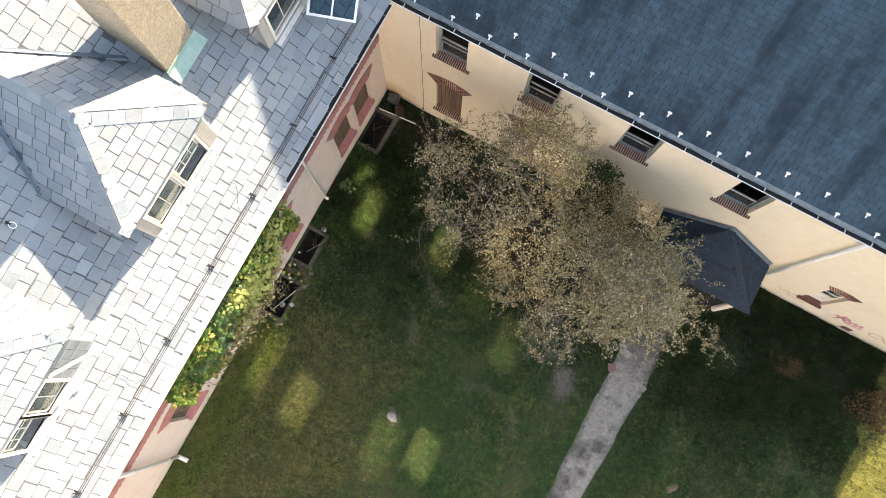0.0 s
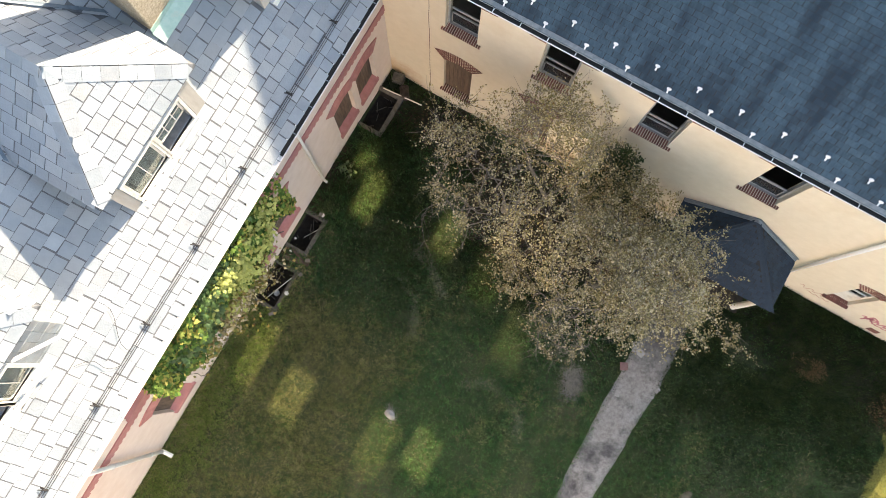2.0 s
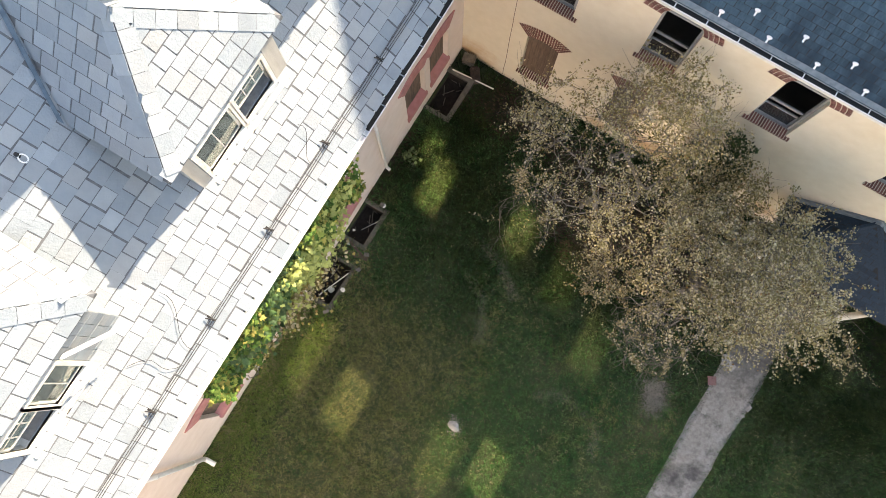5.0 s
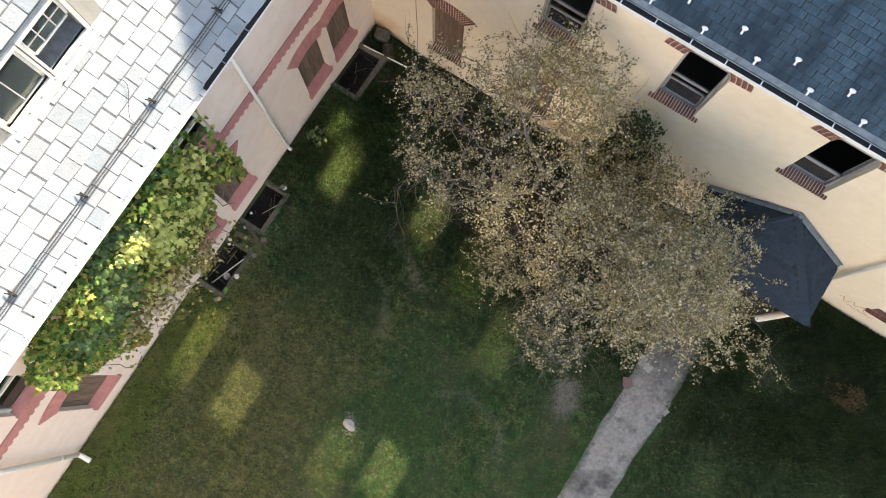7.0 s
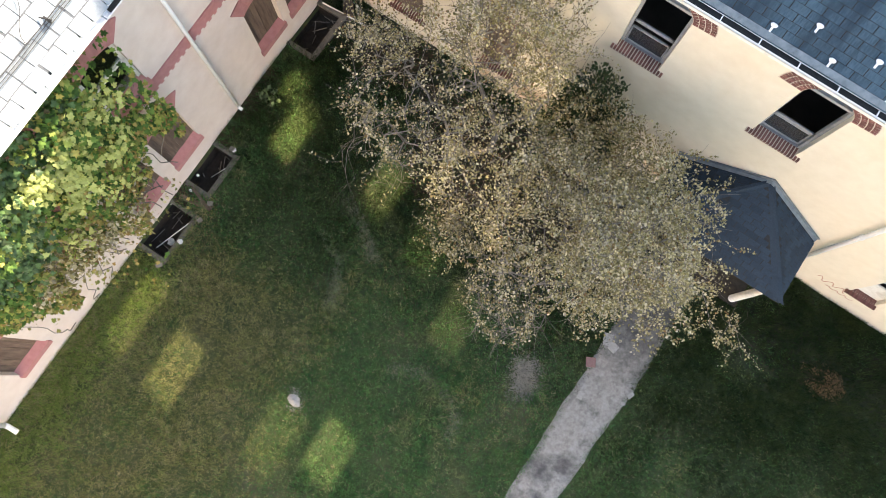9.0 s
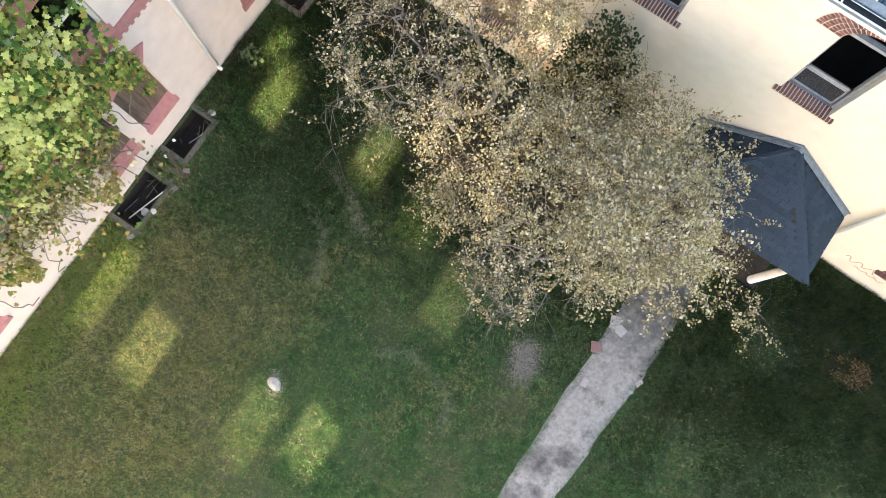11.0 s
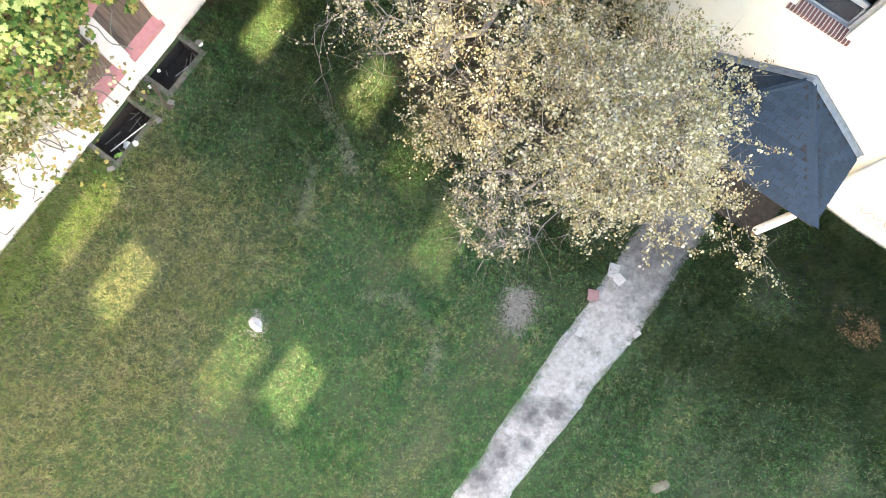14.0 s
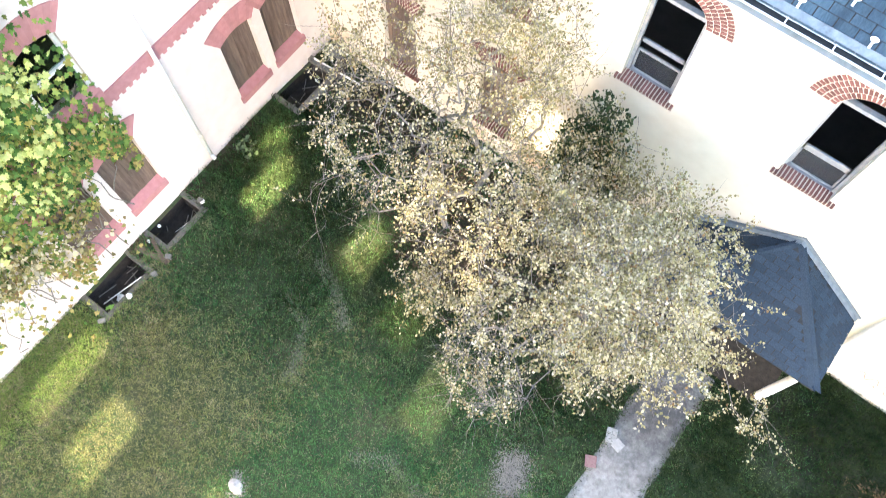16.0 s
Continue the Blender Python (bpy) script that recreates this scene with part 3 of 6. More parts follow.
prism(bm, [(E0 + 0.05, R_CUT - 0.02, roof_r(R_CUT - 0.02) + 0.03), (R_END + 0.3, R_CUT - 0.02, roof_r(R_CUT - 0.02) + 0.03),
           (R_END + 0.3, R_CUT + 0.065, roof_r(R_CUT + 0.065) + 0.03), (E0 - 0.1, R_CUT + 0.065, roof_r(R_CUT + 0.065) + 0.03)], (0, 0, 0.008))
structure("drip_edge", bm, M_DRIP, "grey metal drip edge along the shingles", "flashing")
bm = bmesh.new()
box(bm, L_EAVE_X - 0.01, L_EAVE_X, -40, R_EAVE_Y, roof_l(L_EAVE_X) - 0.2, roof_l(L_EAVE_X) - 0.01)
structure("fascia", bm, M_TRIM, "white wooden fascia below the slates", "fascia")

# ---------------------------------------------------------------- dormers
D_HALF, D_EAVE, D_APEX_X, D_TOP, D_FRONT = 1.665, 12.33, -1.83, 14.0, -0.36
D_CENTRES = [-7.355, -12.73, -2.24]


def plate(bm, o, e, n, u, v, lift, w, h, th, tip=0.012, jag=0.0):
    """A tile on a slope: o origin, e along, n normal, v up the slope; its tail lies lift higher than its head."""
    up = n.cross(e).normalized()
    if up.z < 0:
        up = -up
    j = [random.uniform(-jag, jag) for _ in range(4)]
    q = [o + e * (u + j[0]) + up * (v + j[1]) + n * (lift + tip), o + e * (u + w + j[2]) + up * (v + j[3]) + n * (lift + tip),
         o + e * (u + w + j[2]) + up * (v + h) + n * lift, o + e * (u + j[0]) + up * (v + h) + n * lift]
    a = [bm.verts.new(p) for p in q]
    b = [bm.verts.new(p - n * th) for p in q]
    bm.faces.new(a)
    for i, k in ((0, 1), (1, 2), (3, 0)):
        bm.faces.new((a[i], b[i], b[k], a[k]))


def tiled(o, e, n, keep, u0, u1, v0, v1, w, h, th, jag, skip=0.0, overlap=0.12, lift=0.01):
    """Rows of tiles over a slope; yields a bmesh filler for each tile kept. keep says whether the point is on the slope."""
    up = n.cross(e).normalized()
    if up.z < 0:
        up = -up
    row = 0
    v = v0
    while v < v1:
        u = u0 - (w / 2 if row % 2 else 0) - random.uniform(0, 0.08)
        while u < u1:
            ww = w * random.uniform(0.85, 1.15) if jag > 0.004 else w
            c = o + e * (u + ww / 2) + up * (v + h / 2)
            if keep(c) and random.random() >= skip:
                yield (u, v, ww, c)
            u += ww
        v += h
        row += 1


def tile_mesh(name, w, h, th, tip, jag, material):
    bm = bmesh.new()
    plate(bm, Vector((0, 0, 0)), Vector((1, 0, 0)), Vector((0, 0, 1)), -w / 2, 0, 0.005, w, h, th, tip, jag)
    return mesh_of(name, bm, material)


def on_slope(o, e, n):
    up = n.cross(e).normalized()
    if up.z < 0:
        up = -up
    return Matrix.Translation(o) @ Matrix((e, up, n)).transposed().to_4x4()


SLATES = [tile_mesh("slate", 0.330, 0.252, 0.013, 0.003 + 0.001 * k, 0.009, M_SLATE) for k in range(6)]
HIP_SLATE = tile_mesh("slate", 0.27, 0.320, 0.010, 0.005, 0.003, M_SLATE)


def dormer(cy, which):
    d = empty("dormer", Matrix.Translation((0, cy, 0)), "slate-hung hipped dormer with a twin casement window on the slate roof", "dormer", "dormers on the slate roof")
    back = lambda z: (L_Z0 - z) / L_SLOPE  # noqa: E731
    H = D_HALF
    # body: front wall with the window opening, and cheeks
    bm = bmesh.new()
    put = lambda u, t, z: (D_FRONT - 0.06 - t, u, z)  # noqa: E731
    lights = ((-0.42, 0.36), (-1.30, -0.50)) if which == 1 else ((-1.06, -0.06), (0.06, 0.92))
    pierced(bm, -1.38, 1.34, 10.55, 12.3, 0.0, 0.14, [(a, b, 10.92, 12.02, 0) for a, b in sorted(lights)], put)
    for s in (-1.38, 1.34):
        y0, y1 = (s, s + 0.12) if s < 0 else (s - 0.12, s)
        prism(bm, [(D_FRONT - 0.2, y0, 10.6), (D_FRONT - 0.2, y0, 12.3), (back(12.3), y0, 12.3)], (0, y1 - y0, 0))
    part("body", bm, M_SLATE, d, "slate-hung dormer walls")
    # roof body
    bm = bmesh.new()
    A, B = (D_APEX_X, 0, D_TOP), (back(D_TOP), 0, D_TOP)
    fl, fr = (D_FRONT, -H, D_EAVE), (D_FRONT, H, D_EAVE)
    bl, br = (back(D_EAVE), -H, D_EAVE), (back(D_EAVE), H, D_EAVE)
    for poly in ((fl, fr, A), (bl, fl, A, B), (fr, br, B, A)):
        prism(bm, poly, (0, 0, -0.09))
    roof = part("roof", bm, M_JOINT, d, "hipped dormer roof of grey slates")
    # slates of the three slopes
    Av, Bv = Vector(A), Vector(B)
    slopes = []
    for o, e, n, far in ((Vector(fl), Vector((0, 1, 0)), (Vector(fr) - Vector(fl)).cross(Av - Vector(fl)), 2 * H),
                         (Vector(bl), Vector((1, 0, 0)), (Vector(fl) - Vector(bl)).cross(Av - Vector(bl)), back(D_EAVE)),
                         (Vector(fr), Vector((-1, 0, 0)), (Vector(br) - Vector(fr)).cross(Bv - Vector(fr)), back(D_EAVE))):
        n.normalize()
        if n.z < 0:
            n = -n
        slopes.append((o, e, n))
    for i, (o, e, n) in enumerate(slopes):
        def keep(c, i=i):
            if c.z > D_TOP - 0.04 or c.z < D_EAVE - 0.02:
                return False
            k = (c.z - D_EAVE) / (D_TOP - D_EAVE)
            if i == 0:
                return abs(c.y) < H * (1 - k) - 0.12
            return c.x < D_FRONT + (D_APEX_X - D_FRONT) * k - 0.10 and c.x > back(c.z) + 0.05
        for u, v, w, c in tiled(o, e, n, keep, -0.3 if i == 0 else -4.6, 5.0, -0.03, 2.6, 0.35, 0.27, 0.012, 0.012):
            ob = new("slate", random.choice(SLATES))
            ob.parent = roof
            ob.matrix_basis = on_slope(o, e, n) @ Matrix.Translation((u + w / 2, v + random.uniform(-0.005, 0.005), 0)) @ Matrix.Diagonal(((w - 0.022) / 0.335, 1, 1, 1))
    # wide hip slates laid up the hips
    for a, (n1, n2) in ((Vector(fl), (slopes[0], slopes[1])), (Vector(fr), (slopes[0], slopes[2]))):
        up = Av - a
        L = up.length
        up.normalize()
        for o, e, n in (n1, n2):
            side = n.cross(up).normalized()
            mid = (slopes[0][0] + Vector((0, H, 0))) if n is slopes[0][2] else Vector((-2.6, a.y, D_EAVE))
            if side.dot(mid - a) < 0:
                side = -side
            turn = Matrix((side, up, n)).transposed().to_4x4()
            k = 0.14
            while k < L - 0.12:
                ob = new("slate", HIP_SLATE)
                ob.parent = roof
                wide = min(1.0, (L - k) / 0.45)
                ob.matrix_basis = Matrix.Translation(a + up * k + side * 0.137 * wide + n * 0.014) @ turn @ Matrix.Diagonal((wide, min(1, (L - k) / 0.32), 1, 1))
                k += 0.33
    bm = bmesh.new()
    for s in (-1, 1):
        k = 0.0
        while k < 2.7:
            x0 = D_APEX_X - k
            prism(bm, [(x0, 0, D_TOP + 0.035), (x0 - 0.36, 0, D_TOP + 0.02), (x0 - 0.36, s * 0.17, D_TOP - 0.15), (x0, s * 0.17, D_TOP - 0.135)], (0, 0, 0.016))
            k += 0.34
    tagged(part("ridge_capping", bm, M_SLATE, roof, "ridge slates"), kind="stuff")
    # valley flashing
    bm = bmesh.new()
    for s in (-1, 1):
        a, b = Vector((back(D_EAVE), s * H, D_EAVE)), Bv.copy()
        prism(bm, [a + Vector((0.03, s * 0.05, 0.05)), b + Vector((0.05, 0, 0.04)), b + Vector((-0.06, s * 0.02, 0.09)), a + Vector((-0.06, s * 0.06, 0.10))], (0, 0, 0.01))
    part("valley_flashing", bm, M_VALLEY, d, "dark blue-grey metal valley flashing")
    # windows
    for k, (a, b) in enumerate(lights):
        bm = bmesh.new()
        x = D_FRONT - 0.1
        for u0, u1, z0, z1 in ((a - 0.07, b + 0.07, 10.84, 10.92), (a - 0.07, b + 0.07, 12.02, 12.1), (a - 0.07, a, 10.92, 12.02), (b, b + 0.07, 10.92, 12.02)):
            box(bm, x, x + 0.09, u0, u1, z0, z1)
        frame_ob = part("window_frame", bm, M_TRIM, d, "flaking white wooden window frame")
        bm = bmesh.new()
        z0, z1 = (11.42, 12.0) if k == 1 else (10.94, 12.0)
        for u0, u1, y0, y1 in ((a, b, z0, z0 + 0.05), (a, b, z1 - 0.05, z1), (a, a + 0.05, z0, z1), (b - 0.05, b, z0, z1)):
            box(bm, x - 0.02, x + 0.015, u0, u1, y0, y1)
        cols = 3 if k == 1 else 2
        for i in range(1, cols):
            u = a + (b - a) * i / cols
            box(bm, x - 0.012, x + 0.008, u - 0.012, u + 0.012, z0, z1)
        if k == 1:
            box(bm, x - 0.012, x + 0.008, a, b, (z0 + z1) / 2 - 0.012, (z0 + z1) / 2 + 0.012)
        part("sash", bm, M_TRIM, frame_ob, "white glazed sash")
        bm = bmesh.new()
        box(bm, x - 0.004, x, a + 0.03, b - 0.03, z0 + 0.03, z1 - 0.03)
        part("pane", bm, M_GLASS, frame_ob, "greenish old glass pane")
        bm = bmesh.new()
        prism(bm, [(x - 0.02, a - 0.1, 10.84), (x + 0.22, a - 0.1, 10.80), (x + 0.22, b + 0.1, 10.80), (x - 0.02, b + 0.1, 10.84)], (0, 0, -0.04))
        part("window_sill", bm, M_TRIM, frame_ob, "flaking white sill")
    if which == 1:
        bm = bmesh.new()
        for i in range(4):
            for j in range(6):
                z = 10.72 + j * 0.24
                box(bm, D_FRONT - 0.062, D_FRONT - 0.04 - 0.006 * (j % 2), 0.44 + i * 0.225 + 0.006, 0.44 + (i + 1) * 0.225 - 0.006, z + 0.005, z + 0.234)
        tagged(part("slate_cladding", bm, M_SLATE, d, "slate panels beside the window"), kind="stuff")
        bm = bmesh.new()
        prism(bm, [(D_FRONT - 0.03, 0.46, 12.0), (D_FRONT - 0.03, 0.56, 12.0), (D_FRONT + 0.30, 1.32, 11.45), (D_FRONT + 0.30, 1.22, 11.45)], (0.02, 0, -0.05))
        part("brace", bm, M_TRIM, d, "white slanting brace board")
    else:
        for u0, u1 in ((-1.38, -1.14), (1.0, 1.34)):
            bm = bmesh.new()
            box(bm, D_FRONT - 0.062, D_FRONT - 0.035, u0 + 0.01, u1 - 0.01, 10.62, 12.26)
            box(bm, D_FRONT - 0.062, D_FRONT - 0.02, u0 + 0.01, u1 - 0.01, 10.62, 10.72)
            part("cheek_board", bm, M_CHEEK, d, "weathered beige board beside the window")
    return d


dormers = [dormer(cy, k) for k, cy in enumerate(D_CENTRES)]

# opened casement of the dormer by the corner, swung out over the slates
s = empty("casement_sash", Matrix.Identity(4), "open white casement with glass tinted blue for the sky's reflection", "window sash")
ax = Vector((1.10, 0.42, -0.12)).normalized()
ay = Vector((-0.22, 0.86, 0.42))
ay = (ay - ax * ay.dot(ax)).normalized()
az = ax.cross(ay)
s.matrix_world = Matrix.Translation((0.04, -2.56, 11.15)) @ Matrix((ax, ay, az)).transposed().to_4x4()
bm = bmesh.new()
for x0, x1, y0, y1 in ((0, 1.16, 0, 0.06), (0, 1.16, 0.94, 1.0), (0, 0.06, 0.06, 0.94), (1.10, 1.16, 0.06, 0.94), (0.56, 0.60, 0.06, 0.94)):
    box(bm, x0, x1, y0, y1, -0.022, 0.022)
part("sash_frame", bm, M_WHITE, s, "white sash frame")
bm = bmesh.new()
box(bm, 0.05, 1.12, 0.05, 0.95, -0.004, 0.004)
part("pane", bm, M_SKYPANE, s, "glass pane")
bm = bmesh.new()
tube(bm, [(0.04, 0.96, 0), (-0.35, 1.05, 0.15)], 0.012, 6)
part("stay", bm, M_PIPE, s, "metal casement stay")

# ---------------------------------------------------------------- ring bolt on the slates
rb = empty("ring_bolt", Matrix.Translation((-2.57, -9.87, roof_l(-2.57) + 0.02)), "iron roof hook with a pale ring on the slates", "roof hook")
bm = bmesh.new()
tube(bm, [(0, 0, -0.01), (0, 0, 0.10), (0.03, 0, 0.14)], 0.035, 8)
part("hook", bm, M_PIPE, rb, "dark iron hook")
bm = bmesh.new()
tube(bm, [(0.08 + 0.065 * math.cos(a), 0.06 * math.sin(a), 0.06 - 0.75 * (0.08 + 0.065 * math.cos(a))) for a in np.linspace(0, 6.1, 16)], 0.012, 6)
part("ring", bm, M_WHITE, rb, "pale ring")

# ---------------------------------------------------------------- chimney
c = empty("chimney", Matrix.Translation((-2.27, -4.90, 11.3)), "beige pebbledashed chimney stack with green copper flashing", "chimney")
bm = bmesh.new()
box(bm, -0.62, 0.62, -0.53, 0.53, -0.3, 5.2)
bmesh.ops.bevel(bm, geom=[e for e in bm.edges], offset=0.02, segments=1, affect="EDGES")
part("shaft", bm, M_CHIM, c)
bm = bmesh.new()
box(bm, -0.70, 0.70, -0.61, 0.61, 5.2, 5.4)
box(bm, -0.66, 0.66, -0.57, 0.57, 5.4, 5.5)
part("cap", bm, M_CONC, c, "weathered concrete cap")
bm = bmesh.new()
zf = lambda x: roof_l(x - 2.27) - 11.3  # noqa: E731
prism(bm, [(0.62, -0.58, zf(0.62) + 0.06), (0.62, 0.60, zf(0.62) + 0.06), (0.86, 0.60, zf(0.86) + 0.05), (0.86, -0.58, zf(0.86) + 0.05)], (0, 0, 0.012))
box(bm, 0.622, 0.632, -0.56, 0.58, zf(0.62) + 0.0, zf(0.62) + 0.22)
prism(bm, [(-0.62, 0.535, zf(-0.62) + 0.02), (0.64, 0.535, zf(0.64) + 0.02), (0.64, 0.535, zf(0.64) + 0.2), (-0.62, 0.535, zf(-0.62) + 0.2)], (0, 0.012, 0))
part("flashing", bm, M_COPPER, c, "green copper flashing")

# ---------------------------------------------------------------- windows of the north range
def brick_mesh(name, sx, sy, sz, material):
    bm = bmesh.new()
    box(bm, -sx / 2, sx / 2, -sy / 2, sy / 2, -sz / 2, sz / 2)
    return mesh_of(name, bm, material)


BR_SILL = brick_mesh("brick", 0.046, 0.25, 0.09, M_BRICKDARK)
BR_ARCH = brick_mesh("brick", 0.050, 0.03, 0.100, M_BRICK)


def piece(me, parent, m):
    ob = new(me.name.split(".")[0], me)
    ob.parent = parent
    ob.matrix_basis = m
    return ob


def ring_of_bricks(win, cx, cz, r0, rings, a, dr=0.132, pitch=0.075):
    for k in range(rings):
        r = r0 + dr * (k + 0.5)
        n = max(3, int(2 * radians(a) * r / pitch))
        for i in range(n):
            t = -radians(a) + 2 * radians(a) * (i + 0.5) / n
            piece(BR_ARCH, win, Matrix.Translation((cx + r * math.sin(t), -0.006, cz + r * math.cos(t))) @ Matrix.Rotation(t, 4, "Y"))


def sash_window(u0, u1, raised, label):
    """An upper window: timber box frame, two sashes, brick sill and semicircular brick head."""
    zs, rise, sill = 7.90, 0.51, 5.66
    w = empty("window_1", Matrix.Identity(4), label, "window", "sash windows of the cream wall", "structure")
    cx = (u0 + u1) / 2
    bm = bmesh.new()
    for a, b, z0, z1 in ((u0, u0 + 0.07, sill, zs), (u1 - 0.07, u1, sill, zs), (u0 + 0.07, u1 - 0.07, sill, sill + 0.01)):
        box(bm, a + 0.003, b - 0.003, 0.16, 0.28, z0 + 0.003, z1)
    inner = head(u0 + 0.07, u1 - 0.07, zs, 0.45, 14)
    outer = head(u0 + 0.004, u1 - 0.004, zs, rise - 0.004, 14)
    for i in range(14):
        prism(bm, [(inner[i][0], 0.16, inner[i][1]), (outer[i][0], 0.16, outer[i][1]), (outer[i + 1][0], 0.16, outer[i + 1][1]), (inner[i + 1][0], 0.16, inner[i + 1][1])], (0, 0.12, 0))
    box(bm, u0 + 0.07, u1 - 0.07, 0.17, 0.27, zs - 0.06, zs + 0.02)
    part("window_frame", bm, M_SASH, w, "grey-white wooden window frame")
    for nm, z0, z1, y in (("lower_sash", sill + 0.012, sill + 0.66, 0.235), ("upper_sash", sill + raised, sill + raised + 1.12, 0.195)):
        bm = bmesh.new()
        a, b = u0 + 0.075, u1 - 0.075
        if nm == "upper_sash":
            z1 = z0 + 0.10
        for p, q, c0, c1 in ((a, b, z0, z0 + 0.045), (a, b, z1 - 0.06, z1), (a, a + 0.035, z0, z1), (b - 0.035, b, z0, z1)):
            box(bm, p, q, y, y + 0.035, c0, c1)
        so = part(nm, bm, M_SASH, w, "weathered grey-white sash")
        if nm == "lower_sash":
            bm = bmesh.new()
            box(bm, a + 0.04, b - 0.04, y + 0.015, y + 0.02, z0 + 0.04, z1 - 0.04)
            part("pane", bm, M_PANE, so, "dusty grey glass pane")
    bm = bmesh.new()
    box(bm, u0 - 0.11, u1 + 0.13, -0.075, 0.16, 5.555, 5.575)
    prism(bm, [(u0 - 0.11, -0.06, 5.575), (u0 - 0.11, -0.06, 5.652), (u0 - 0.11, 0.16, 5.692), (u0 - 0.11, 0.16, 5.575)], (u1 - u0 + 0.24, 0, 0))
    part("sill_bed", bm, M_MORTAR, w, "mortar bed")
    n = 18
    a, b = u0 - 0.11, u1 + 0.13
    for i in range(n):
        piece(BR_SILL, w, Matrix.Translation((a + (b - a) * (i + 0.5) / n, 0.045, 5.635)) @ Matrix.Rotation(radians(9), 4, "X"))
    bm = bmesh.new()
    # mortar field behind the arch bricks
    o0, o1 = arc(cx, zs - 0.005, 0.515, -88, 88, 20), arc(cx, zs - 0.005, 1.015, -88, 88, 20)
    for i in range(20):
        prism(bm, [(o0[i][0], -0.008, o0[i][1]), (o1[i][0], -0.008, o1[i][1]), (o1[i + 1][0], -0.008, o1[i + 1][1]), (o0[i + 1][0], -0.008, o0[i + 1][1])], (0, 0.006, 0))
    part("arch_mortar", bm, M_MORTAR, w, "pale mortar of the brick arch")
    ring_of_bricks(w, cx, zs - 0.005, 0.52, 4, 86, 0.122)
    return w


for (a, b), up in zip(R_UPPER, (0.96, 1.02, 0.92, 0.70)):
    sash_window(a, b, up, "open sash window with brick sill and brick arch")


def boarded_window(u0, u1, filled, label, sill=0.80, sp=3.30, rise=0.16, rings=5):
    w = empty("window_2", Matrix.Identity(4), label, "window", "boarded windows of the cream wall", "structure")
    cx = (u0 + u1) / 2
    bm = bmesh.new()
    n = 7
    if filled:
        for i in range(n):
            a, b = u0 + (u1 - u0) * i / n, u0 + (u1 - u0) * (i + 1) / n
            box(bm, a + 0.004, b - 0.004, 0.14 + 0.004 * (i % 3), 0.17, sill + 0.01, sp + rise - 0.01)
    else:
        box(bm, u0 + 0.003, u1 - 0.003, 0.14, 0.17, sill + 0.01, 1.75)
        box(bm, u0 + 0.003, u0 + 0.08, 0.14, 0.2, 1.75, sp)
        box(bm, u1 - 0.08, u1 - 0.003, 0.14, 0.2, 1.75, sp)
        for k in range(4):
            box(bm, u0 + 0.08, u1 - 0.08, 0.15, 0.19, 1.75 + k * 0.36, 1.81 + k * 0.36)
    part("boarding", bm, M_BOARD if filled else M_TRIM, w, "brown weathered boarding" if filled else "grey-white glazing bars")
    k = 15
    a, b = u0 - 0.1, u1 + 0.08
    for i in range(k):
        piece(BR_SILL, w, Matrix.Translation((a + (b - a) * (i + 0.5) / k, 0.02, sill - 0.025)) @ Matrix.Rotation(radians(9), 4, "X"))
    h = (u1 - u0) / 2
    r = (h * h + rise * rise) / (2 * rise)
    ang = math.degrees(math.asin(h / r))
    bm = bmesh.new()
    zc = sp + rise - r
    o0, o1 = arc(cx, zc, r + 0.003, -ang, ang, 12), arc(cx, zc, r + 0.122 * rings + 0.01, -ang, ang, 12)
    for i in range(12):
        prism(bm, [(o0[i][0], -0.008, o0[i][1]), (o1[i][0], -0.008, o1[i][1]), (o1[i + 1][0], -0.008, o1[i + 1][1]), (o0[i + 1][0], -0.008, o0[i + 1][1])], (0, 0.006, 0))
    part("arch_mortar", bm, M_MORTAR, w, "pale mortar of the brick arch")
    ring_of_bricks(w, cx, zc, r + 0.01, rings, ang - 1, 0.122, 0.076)


for a, b in R_LOWER:
    boarded_window(a, b, True, "boarded window with a red brick arch")
boarded_window(16.70, 17.42, False, "small window with a brown lower board and brick arch", 0.88, 2.92, 0.10, 4)
bm = bmesh.new()
line = [(1.575 + 0.02 * noise.noise((z * 1.3, 0.5, 2.0)), z) for z in np.arange(-0.3, 9.2, 0.25)]
for (x0, z0), (x1, z1) in zip(line, line[1:]):
    prism(bm, [(x0 - 0.009, -0.004, z0), (x0 + 0.009, -0.004, z0), (x1 + 0.009, -0.004, z1), (x1 - 0.009, -0.004, z1)], (0, 0.003, 0))
structure("wall_seam", bm, M_BOARD, "thin dark line running up the stucco", "crack")

